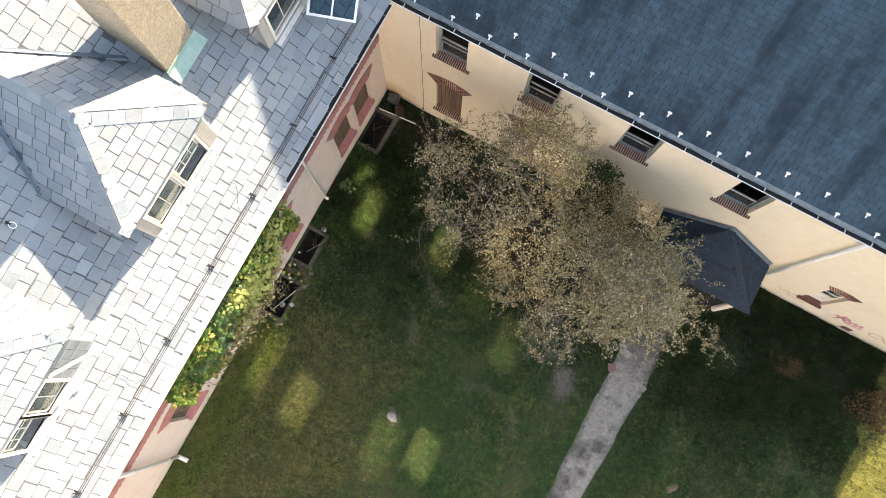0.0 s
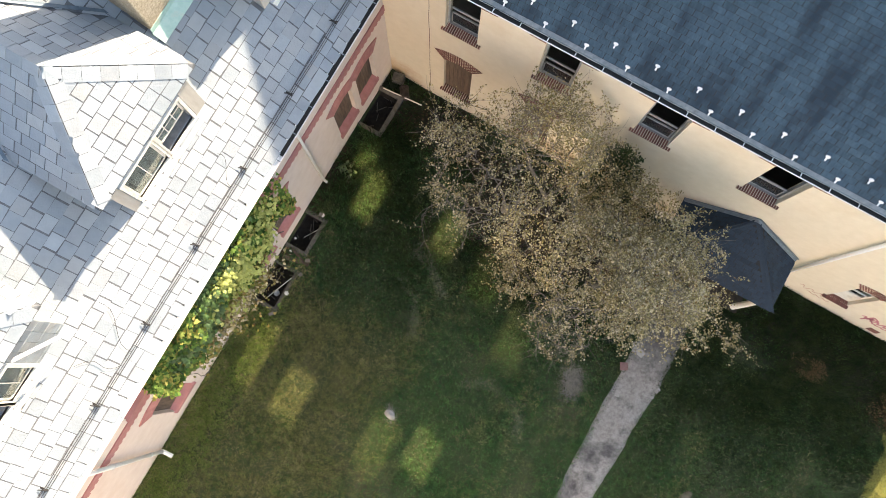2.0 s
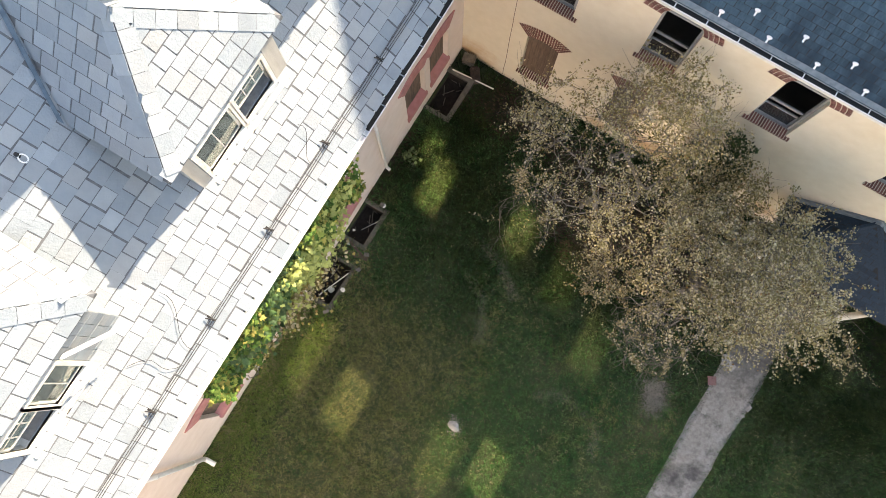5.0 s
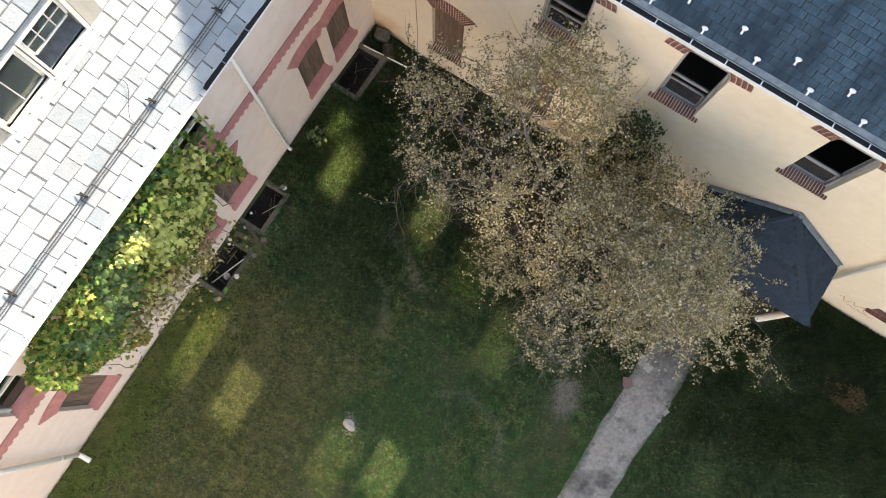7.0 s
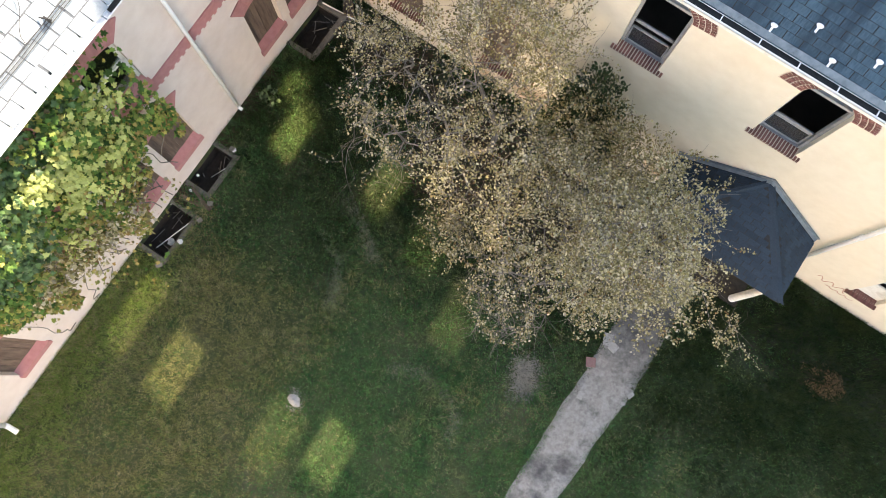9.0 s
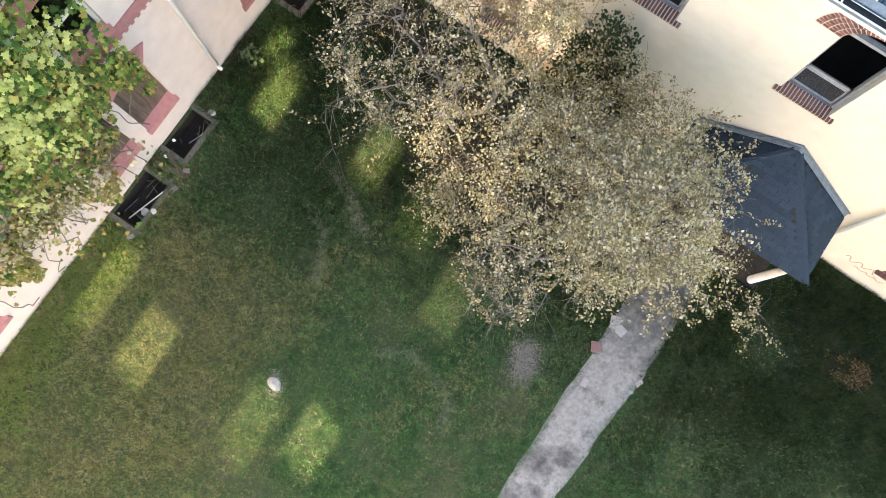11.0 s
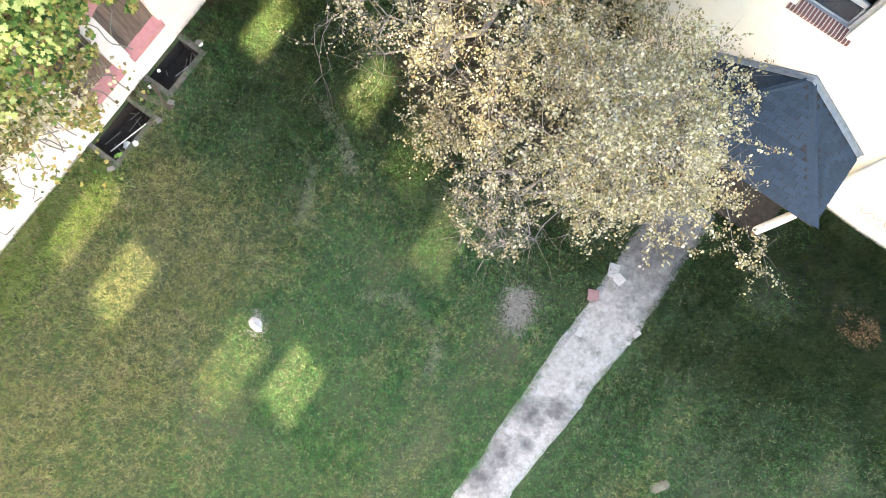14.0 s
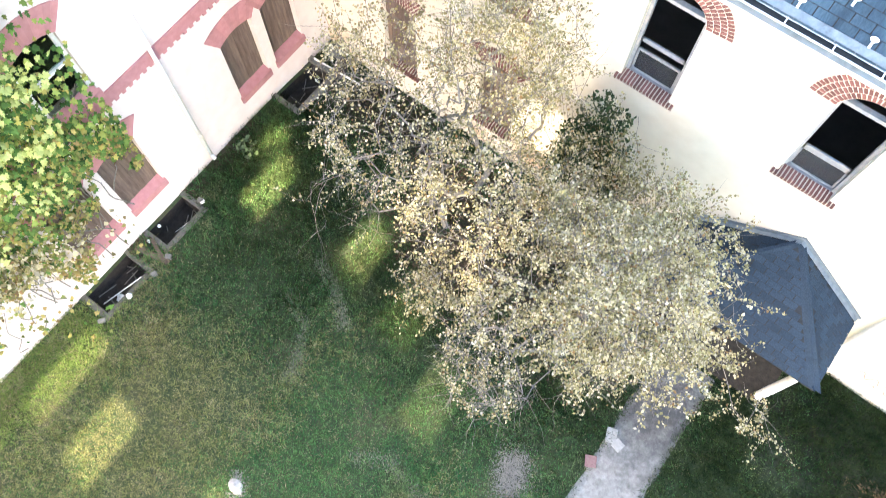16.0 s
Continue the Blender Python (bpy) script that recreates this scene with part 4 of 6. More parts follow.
# ---------------------------------------------------------------- windows of the west range, painted pink
def pink_window(u0, u1, sill, sp, rise, label, board=True):
    w = empty("window_3", Matrix.Identity(4), label, "window", "pink-trimmed windows of the west wall", "structure")
    bm = bmesh.new()
    n = 6
    for i in range(n):
        a, b = u0 + (u1 - u0) * i / n, u0 + (u1 - u0) * (i + 1) / n
        if board:
            v = box(bm, -0.20, -0.17 + 0.004 * (i % 3), -b + 0.003, -a - 0.003, sill + 0.01, sp + rise - 0.01)
    if board:
        part("boarding", bm, M_BOARD, w, "brown weathered boarding")
    else:
        bm.free()
        bm = bmesh.new()
        for a, b, z0, z1 in ((u0, u1, sill, sill + 0.08), (u0, u0 + 0.09, sill, sp), (u1 - 0.09, u1, sill, sp), (u0, u1, (sill + sp) / 2, (sill + sp) / 2 + 0.07)):
            box(bm, -0.22, -0.13, -b + 0.003, -a - 0.003, z0 + 0.003, z1)
        part("window_frame", bm, M_TRIM, w, "grey-white window frame")
        bm = bmesh.new()
        box(bm, -0.19, -0.185, -u1 + 0.05, -u0 - 0.05, sill + 0.05, sp + rise)
        part("pane", bm, M_GLASS, w, "dusty glass pane")
    bm = bmesh.new()
    prism(bm, [(-0.17, -u1 - 0.04, sill + 0.10), (0.06, -u1 - 0.04, sill + 0.012), (0.06, -u1 - 0.04, sill - 0.22), (0.004, -u1 - 0.04, sill - 0.22), (0.004, -u1 - 0.04, sill - 0.02), (-0.17, -u1 - 0.04, sill - 0.0)], (0, u1 - u0 + 0.08, 0))
    part("window_sill", bm, M_PINK, w, "dusty pink painted sill")
    h = (u1 - u0) / 2
    r = (h * h + rise * rise) / (2 * rise)
    ang = math.degrees(math.asin(h / r))
    cx, zc = (u0 + u1) / 2, sp + rise - r
    face = 0.028 + 0.004 * (int(u0 * 3) % 3)
    bm = bmesh.new()
    o0, o1 = arc(cx, zc, r - 0.01, -ang - 1, ang + 1, 12), arc(cx, zc, r + 0.60, -ang - 1, ang + 1, 12)
    for i in range(12):
        prism(bm, [(face, -o0[i][0], o0[i][1]), (face, -o1[i][0], o1[i][1]), (face, -o1[i + 1][0], o1[i + 1][1]), (face, -o0[i + 1][0], o0[i + 1][1])], (-face - 0.006, 0, 0))
    part("arch", bm, M_PINK, w, "dusty pink painted arch")


for a, b in L_LOW:
    pink_window(a, b, 1.08, 3.25, 0.14, "boarded window with dusty pink arch and sill")
for a, b in L_HIGH:
    pink_window(a, b, 5.10, 7.0, 0.18, "glazed window with dusty pink arch", board=False)
# belt course with a toothed lower edge
bm = bmesh.new()
box(bm, 0.003, 0.045, -30, -0.005, 4.58, 4.92)
y = -0.05
while y > -22:
    box(bm, 0.003, 0.045, y - 0.10, y, 4.50, 4.581)
    y -= 0.2
structure("trim_band", bm, M_PINK, "dusty pink belt course with a toothed lower edge", "trim")

# ---------------------------------------------------------------- downpipes
def downpipe(name, base, top, r, foot, label):
    d = empty(name, Matrix.Identity(4), label, "downpipe")
    bm = bmesh.new()
    tube(bm, [base, top], r, 10)
    part("pipe", bm, M_WHITE, d, smooth=True)
    bm = bmesh.new()
    b = Vector(base)
    f = Vector(foot)
    tube(bm, [b + Vector((0, 0, 0.02)), b + f * 0.25 + Vector((0, 0, -0.06)), b + f + Vector((0, 0, -0.12))], r * 1.05, 10)
    part("shoe", bm, M_WHITE, d, "white shoe at the foot", smooth=True)
    for k in range(3):
        z = base[2] + (top[2] - base[2]) * (0.12 + 0.33 * k)
        bm = bmesh.new()
        tube(bm, [(base[0], base[1], z - 0.03), (base[0], base[1], z + 0.03)], r * 1.2, 10)
        part("bracket", bm, M_WHITE, d, "pipe bracket")


downpipe("downpipe", (0.11, -4.80, 0.42), (0.11, -4.80, 9.3), 0.048, (0.1, 0, 0), "white metal downpipe on the pink wall")
downpipe("downpipe", (0.14, -15.2, 0.35), (0.14, -15.2, 9.3), 0.07, (0.35, 0, 0), "white metal downpipe with a long shoe")
downpipe("downpipe", (15.05, -0.12, 0.2), (15.05, -0.12, 9.3), 0.06, (0, -0.1, 0), "cream painted downpipe beside the porch")

# ---------------------------------------------------------------- porch
p = empty("porch", Matrix.Translation((12.78, 0, 0)), "small entrance porch with a dark hipped shingle roof and white posts", "porch")
PH, PY, PZ, PT = 1.95, -1.88, 2.58, 4.07
bm = bmesh.new()
apex = (0, -0.05, PT)
apex0 = (0, 0.0, PT)
for poly in (((-PH, PY, PZ), (PH, PY, PZ), apex), ((PH, PY, PZ), (PH, 0.0, PZ), apex0, apex), ((-PH, 0.0, PZ), (-PH, PY, PZ), apex, apex0)):
    prism(bm, poly, (0, 0, -0.10))
roof = part("roof", bm, M_UNDER, p, "dark blue-grey shingle roof")
bm = bmesh.new()
for o, e, n, keepf in ((Vector((-PH, PY, PZ)), Vector((1, 0, 0)), Vector((0, -(PT - PZ), abs(PY) - 0.05)), 0),
                       (Vector((PH, PY, PZ)), Vector((0, 1, 0)), Vector((PT - PZ, 0, PH)), 1), (Vector((-PH, 0, PZ)), Vector((0, -1, 0)), Vector((-(PT - PZ), 0, PH)), 2)):
    n.normalize()

    def keep(c, k=keepf):
        f = (c.z - PZ) / (PT - PZ)
        if not 0 <= f < 0.97:
            return False
        if k == 0:
            return abs(c.x) < PH * (1 - f) - 0.10
        return c.y < -0.06 and c.y > PY * (1 - f) + 0.05
    for u, v, w, cpt in tiled(o, e, n, keep, -0.3, 4.2, -0.02, 3.0, 0.30, 0.145, 0.005, 0.0):
        plate(bm, o, e, n, u + 0.010, v, 0.008, w - 0.020, 0.136, 0.006, 0.008)
tagged(part("shingles", bm, M_PORCH, roof, "charcoal shingle tabs"), kind="stuff")
bm = bmesh.new()
for s in (-1, 1):
    a, b = Vector((s * PH, PY, PZ + 0.03)), Vector((0, -0.05, PT + 0.03))
    for q in (Vector((0.14, 0, -0.02)), Vector((-0.14, 0, -0.02))):
        prism(bm, [a, b, b + q * 0.9 + Vector((0, -0.02, -0.06)), a + q + Vector((0, 0, 0.0))], (0, 0, 0.012))
part("hip_cap", bm, M_PORCH, roof, "hip capping")
bm = bmesh.new()
for s in (-1, 1):
    prism(bm, [(s * PH, -0.012, PZ + 0.02), (0, -0.012, PT + 0.02), (0, -0.012, PT + 0.16), (s * (PH + 0.05), -0.012, PZ + 0.13)], (0, -0.02, 0))
    prism(bm, [(s * (PH + 0.02), -0.014, PZ + 0.05), (0, -0.014, PT + 0.05), (0, -0.11, PT + 0.035), (s * PH, -0.11, PZ + 0.035)], (0, 0, 0.014))
part("wall_flashing", bm, M_LEAD, roof, "grey step flashing against the wall")
bm = bmesh.new()
box(bm, -PH + 0.12, PH - 0.12, PY + 0.14, PY + 0.26, PZ - 0.30, PZ - 0.09)
box(bm, -PH + 0.12, -PH + 0.24, PY + 0.26, -0.01, PZ - 0.30, PZ - 0.09)
box(bm, PH - 0.24, PH - 0.12, PY + 0.26, -0.01, PZ - 0.30, PZ - 0.09)
part("beam", bm, M_TRIM, p, "white timber beam")
for s in (-1, 1):
    bm = bmesh.new()
    x = s * (PH - 0.28)
    tube(bm, [(x, PY + 0.24, -0.35), (x, PY + 0.24, -0.2), (x, PY + 0.24, -0.19), (x, PY + 0.24, 1.2), (x, PY + 0.24, PZ - 0.34), (x, PY + 0.24, PZ - 0.30)], [0.14, 0.14, 0.105, 0.105, 0.09, 0.13], 14)
    part("post", bm, M_TRIM, p, "round white timber post", smooth=True)
bm = bmesh.new()
box(bm, -PH + 0.1, PH - 0.1, PY + 0.08, -0.01, -0.5, -0.12)
part("floor", bm, M_SOIL, p, "dark brown porch floor")

# ---------------------------------------------------------------- window wells
for k, (x0, x1, y0, y1) in enumerate(WELLS):
    w = empty("window_well", Matrix.Translation((0, (y0 + y1) / 2, 0)), "open concrete light well full of dark debris", "window well", "light wells along the pink wall", "structure")
    h = (y1 - y0) / 2
    t = 0.15
    # below the kerb, soil colour on the pit walls paints in their shade
    for nm, mat_, lab, z0, z1, grow_ in (("kerb", M_KERB, "grey mossy concrete kerb", -0.10, 0.03, 0.0), ("lining", M_SOIL, "dark lining that paints in the pit's shade", -1.1, -0.10, -0.004)):
        bm = bmesh.new()
        box(bm, x0 - 0.1, x1 + t, -h - t, -h + grow_, z0, z1)
        box(bm, x0 - 0.1, x1 + t, h - grow_, h + t, z0, z1)
        box(bm, x1 + grow_, x1 + t, -h, h, z0, z1 - 0.004)
        if nm == "lining":
            box(bm, 0.003, 0.03, -h, h, z0, z1)
        part(nm, bm, mat_, w, lab)
    bm = bmesh.new()
    box(bm, x0 - 0.1, x1, -h, h, -1.1, -0.62)
    part("bottom", bm, M_SOIL, w, "dark wet soil")
    bm = bmesh.new()
    for i in range(7):
        a = Vector((random.uniform(x0, x1), random.uniform(-h, h), -0.60))
        b = a + Vector((random.uniform(-0.3, 0.3), random.uniform(-0.5, 0.5), random.uniform(0.02, 0.2)))
        b.x, b.y = min(max(b.x, x0), x1 - 0.03), min(max(b.y, -h + 0.03), h - 0.03)
        tube(bm, [a, b], 0.015, 5)
    part("sticks", bm, M_BARK, w, "fallen sticks")
for nm, a, b, r, mat_, lab in (("pole", (0.28, -9.3, -0.5), (0.80, -8.25, 0.02), 0.018, M_WHITE, "pale metal pole leaning in the light well"),
                               ("pole", (0.72, -6.35, -0.05), (0.25, -6.85, -0.7), 0.012, M_WHITE, "thin pale rod leaning in the light well"),
                               ("pole", (0.15, -0.85, 0.06), (1.62, -0.70, -0.05), 0.025, M_TRIM, "pale weathered pole lying across the light well")):
    bm = bmesh.new()
    tube(bm, [a, b], r, 8)
    tagged(part(nm, bm, mat_), lab, nm)

for nm, x, y, z, sx, sy, sz, rz, mat_, lab in (("plank", 0.62, -7.66, 0.02, 0.95, 0.14, 0.04, 12, M_BOARD, "weathered plank lying between the light wells"), ("plank", 0.70, -7.50, 0.06, 0.80, 0.09, 0.03, -18, M_BOARD, "narrow weathered plank between the light wells"),
                                                ("rubble", 0.98, -7.45, 0.03, 0.16, 0.12, 0.08, 30, M_CONC, "grey lump of rubble by the light well"), ("rubble", 1.02, -8.0, 0.03, 0.13, 0.10, 0.07, 70, M_CONC, "grey lump of rubble by the light well"),
                                                ("rubble", 0.55, -5.85, 0.03, 0.14, 0.12, 0.08, 10, M_CONC, "small grey lump of rubble at the wall's foot"), ("rubble", 0.85, -9.62, 0.03, 0.18, 0.1, 0.07, 50, M_CONC, "grey lump of rubble by the light well")):
    bm = bmesh.new()
    box(bm, -sx / 2, sx / 2, -sy / 2, sy / 2, -0.03, sz)
    for v in bm.verts:
        v.co += Vector((random.uniform(-0.12, 0.12) * min(sx, sy), random.uniform(-0.12, 0.12) * min(sx, sy), random.uniform(-0.2, 0.2) * sz))
    bmesh.ops.bevel(bm, geom=[e for e in bm.edges], offset=0.012, segments=2, affect="EDGES")
    tagged(part(nm, bm, mat_), lab, nm).matrix_world = pose(x, y, z, 0, 0, rz)

for x, y, z, r, k in ((0.50, -8.95, -0.52, 0.10, 3), (0.93, -8.78, 0.06, 0.07, 5), (0.30, -7.45, 0.05, 0.045, 8), (0.22, -7.0, 0.05, 0.04, 9), (0.62, -5.85, 0.06, 0.06, 11)):
    bm = bmesh.new()
    bmesh.ops.create_icosphere(bm, subdivisions=2, radius=r)
    for v in bm.verts:
        v.co *= 1 + 0.9 * noise.noise(v.co * 2.2 / r + Vector((k, 0, 0)))
        v.co.z *= 0.6
    tagged(part("crumpled_wrapper", bm, M_WHITE), "crumpled white plastic litter by the light wells", "litter").location = (x, y, z)
M_RUST = surf("rusty_brown_metal", (0.04, 0.028, 0.022), (0.085, 0.06, 0.047), 9.0, 0.8, 0.3, 40, stain=(0.16, 0.13, 0.11), stain_scale=4.0)
bm = bmesh.new()
tube(bm, [(0, 0, 0), (0, 0, 0.04), (0, 0, 0.045), (0, 0, 0.62), (0, 0, 0.625), (0, 0, 0.66)], [0.24, 0.24, 0.225, 0.225, 0.24, 0.24], 18)
drum = tagged(part("drum", bm, M_RUST), "rusty brown drum lying in the corner", "drum")
drum.matrix_world = pose(0.72, -0.40, -0.16, 78, 0, 35) @ Matrix.Scale(0.72, 4)
crate = empty("crate", pose(0.42, -0.25, -0.28, 0, 0, 12), "grey slatted crate by the wall corner", "crate")
bm = bmesh.new()
box(bm, -0.17, 0.17, -0.11, 0.11, 0.0, 0.40)
part("body", bm, M_KERB, crate)
for k in range(5):
    bm = bmesh.new()
    box(bm, -0.2, 0.2, -0.14, 0.14, k * 0.085, k * 0.085 + 0.07)
    part("slat", bm, M_KERB, crate)
bm = bmesh.new()
ring = [(0.38 * math.cos(a), 0.38 * math.sin(a) * 0.7, 0.05 * math.sin(2 * a)) for a in np.linspace(0, 5.6, 22)]
tube(bm, ring, 0.022, 8)
hose = tagged(part("hose", bm, M_RUST), "loop of dull hose lying by the wall", "hose")
hose.matrix_world = pose(2.75, -0.48, -0.30, 0, 0, 20)

# ---------------------------------------------------------------- foliage
def leaf_cloud(name, points, size, material, parent, droop=0.5, seed=1, level=0.0, round_=0.35):
    """Folded leaf blades at points; level turns their faces to the sky."""
    rng = np.random.default_rng(seed)
    n = len(points)
    P = np.asarray(points, float)
    d = rng.normal(size=(n, 3))
    d[:, 2] -= droop
    d /= np.linalg.norm(d, axis=1)[:, None]
    s = np.cross(d, rng.normal(size=(n, 3)))
    s /= np.linalg.norm(s, axis=1)[:, None] + 1e-9
    nn = np.cross(d, s)
    if level:
        nn = rng.normal(size=(n, 3)) * (1 - level) + np.array((0, 0, level))
        nn /= np.linalg.norm(nn, axis=1)[:, None]
        d = np.cross(nn, rng.normal(size=(n, 3)))
        d /= np.linalg.norm(d, axis=1)[:, None] + 1e-9
        s = np.cross(nn, d)
    L = size * rng.uniform(0.5, 1.55, (n, 1))
    W = L * round_ * rng.uniform(0.8, 1.2, (n, 1))
    V = np.empty((n, 6, 3))
    V[:, 0] = P
    V[:, 1] = P + d * L * 0.45 + s * W + nn * L * 0.12
    V[:, 2] = P + d * L
    V[:, 3] = P + d * L * 0.45 - s * W + nn * L * 0.12
    V[:, 4] = P + d * L * 0.8 + s * W * 0.55 + nn * L * 0.06
    V[:, 5] = P + d * L * 0.8 - s * W * 0.55 + nn * L * 0.06
    idx = np.arange(n)[:, None] * 6
    F = np.concatenate([idx + [0, 1, 4, 2], idx + [0, 2, 5, 3]])
    return from_arrays(name, V.reshape(-1, 3).tolist(), F.tolist(), material, parent)


def grow(base, trunk_top, blobs, count, seed):
    """A branching skeleton: nodes, parents."""
    rng = np.random.default_rng(seed)
    tot = sum(b[2] for b in blobs)
    pts = []
    for c, r, share in blobs:
        m = int(count * share / tot)
        q = rng.normal(size=(m * 3, 3))
        q /= np.linalg.norm(q, axis=1)[:, None]
        q *= rng.uniform(0.25, 1.0, (len(q), 1)) ** 0.5
        q = q * np.array(r) * (1 + 0.18 * np.sin(q[:, :1] * 7 + q[:, 1:2] * 5)) + np.array(c)
        q = q[q[:, 2] > 0.9]
        q = q[q[:, 1] < -0.12]
        pts.append(q[:m])
    pts = np.concatenate(pts)
    base, top = np.array(base, float), np.array(trunk_top, float)
    nodes = [base, base * 0.5 + top * 0.5 + rng.normal(size=3) * 0.06, top]
    par = [-1, 0, 1]
    order = np.argsort(np.linalg.norm(pts - top, axis=1))
    for p in pts[order]:
        A = np.array(nodes[1:])
        dist = np.linalg.norm(A - p, axis=1)
        reach = np.linalg.norm(A - top, axis=1)
        k = int(np.argmin(dist + 0.22 * np.abs(reach))) + 1
        q = nodes[k]
        L = np.linalg.norm(p - q)
        n = max(1, int(L / 0.4))
        last = k
        for i in range(1, n + 1):
            t = i / n
            z = q + (p - q) * t + rng.normal(size=3) * 0.035 * min(1, L)
            z[2] += 0.05 * L * math.sin(math.pi * t)
            z[1] = min(z[1], -0.1)
            nodes.append(z)
            par.append(last)
            last = len(nodes) - 1
    return np.array(nodes), par


def skin(nodes, par, r0, name, material, parent, lo=0.0, hi=9.0, least=0.006):
    weight = np.ones(len(nodes))
    for i in range(len(nodes) - 1, 0, -1):
        weight[par[i]] += weight[i]
    rad = np.maximum(least, r0 * (weight / weight[0]) ** 0.5)
    V, F = [], []
    for i in range(1, len(nodes)):
        a, b = nodes[par[i]], nodes[i]
        if not lo <= rad[i] < hi:
            continue
        d = b - a
        L = np.linalg.norm(d)
        if L < 1e-4:
            continue
        d = d / L
        u = np.cross(d, (0.31, 0.17, 0.93))
        u /= np.linalg.norm(u) + 1e-9
        w = np.cross(d, u)
        k = 7 if rad[i] > 0.05 else 4 if rad[i] > 0.015 else 3
        o = len(V)
        for c, r in ((a - d * rad[i] * 0.4, min(rad[par[i]], rad[i] * 1.25)), (b, rad[i])):
            for j in range(k):
                an = 2 * math.pi * j / k
                V.append(tuple(c + r * (math.cos(an) * u + math.sin(an) * w)))
        for j in range(k):
            F.append((o + j, o + (j + 1) % k, o + k + (j + 1) % k, o + k + j))
    return from_arrays(name, V, F, material, parent), rad


def twigs(nodes, rad, par, seed, per, length, limit=0.02, sag=0.25):
    """Fine twigs from thin nodes: polylines."""
    rng = np.random.default_rng(seed)
    out = []
    for i in range(3, len(nodes)):
        if rad[i] > limit:
            continue
        d0 = nodes[i] - nodes[par[i]]
        d0 = d0 / (np.linalg.norm(d0) + 1e-9)
        for _ in range(rng.poisson(per)):
            d = d0 * 0.8 + rng.normal(size=3) * 0.75 + np.array((0, 0, 0.15))
            d /= np.linalg.norm(d)
            L = length * rng.uniform(0.5, 1.4)
            pts = [nodes[i]]
            for s in range(3):
                d = d + rng.normal(size=3) * 0.22 - np.array((0, 0, sag * 0.3))
                d /= np.linalg.norm(d)
                q = pts[-1] + d * L / 3
                q[1] = min(q[1], -0.06)
                pts.append(q)
            out.append(pts)
    return out


def twig_mesh(name, lines, r, material, parent):
    V, F = [], []
    for pts in lines:
        for a, b, ra, rb in zip(pts, pts[1:], (r, r * 0.8, r * 0.6), (r * 0.8, r * 0.6, r * 0.3)):
            d = b - a
            d = d / (np.linalg.norm(d) + 1e-9)
            u = np.cross(d, (0.2, 0.9, 0.3))
            u /= np.linalg.norm(u) + 1e-9
            w = np.cross(d, u)
            o = len(V)
            for c, q in ((a, ra), (b, rb)):
                for j in range(3):
                    an = 2.0944 * j
                    V.append(tuple(c + q * (math.cos(an) * u + math.sin(an) * w)))
            for j in range(3):
                F.append((o + j, o + (j + 1) % 3, o + 3 + (j + 1) % 3, o + 3 + j))
    return from_arrays(name, V, F, material, parent)


def leaves_along(lines, seed, per, bare=0.15, spread=0.045, bald=()):
    """Points for leaves along twigs; bald: (centre, reach) of the boughs that have shed nearly all of theirs."""
    rng = np.random.default_rng(seed)
    out = []
    for pts in lines:
        if rng.random() < bare:
            continue
        if any(np.linalg.norm((pts[0] - np.array(c)) / np.array(r)) < 1 for c, r in bald) and rng.random() < 0.8:
            continue
        for _ in range(rng.poisson(per)):
            t = rng.uniform(0.15, 3)
            k = min(2, int(t))
            p = pts[k] + (pts[k + 1] - pts[k]) * (t - k) + rng.normal(size=3) * spread
            p[1] = min(p[1], -0.05)
            out.append(p)
    return out


def tree(base, top, blobs, count, seed, r0, label, per=1.6, leaf=0.052, leaves=9, bare=0.12, bald=(), reach=0.6):
    t = empty("tree", Matrix.Identity(4), label, "tree", "autumn trees by the cream wall")
    nodes, par = grow(base, top, blobs, count, seed)
    trunk, rad = skin(nodes, par, r0, "trunk", M_BARK, t, lo=r0 * 0.28)
    tagged(skin(nodes, par, r0, "branchwork", M_BARK, t, lo=0.0, hi=r0 * 0.28, least=0.005)[0], kind="stuff")
    lines = twigs(nodes, rad, par, seed + 1, per, reach)
    tagged(twig_mesh("twig_tangle", lines, 0.0052, M_TWIG, t), "thin grey twigs", kind="stuff")
    leaf_cloud("crown", leaves_along(lines, seed + 2, leaves, bare, bald=bald), leaf, M_LEAF, t, seed=seed + 3, level=0.58, round_=0.37)
    return t


tree((6.0, -2.6, -0.3), (6.1, -2.9, 2.3), [((5.3, -3.2, 5.3), (2.0, 1.6, 1.9), 1.0), ((6.4, -1.4, 6.2), (1.6, 1.1, 1.9), 1.6), ((7.3, -3.2, 5.0), (1.5, 1.7, 1.8), 0.8), ((4.8, -4.5, 3.0), (1.1, 1.1, 1.4), 0.14), ((3.9, -2.4, 5.2), (1.1, 1.0, 1.3), 0.25)],
     600, 11, 0.085, "thinly leaved autumn tree with grey twigs and tan leaves", per=2.5, leaves=22, bare=0.36, leaf=0.050, bald=(((4.6, -4.7, 2.9), (1.2, 1.1, 1.5)),), reach=0.7)
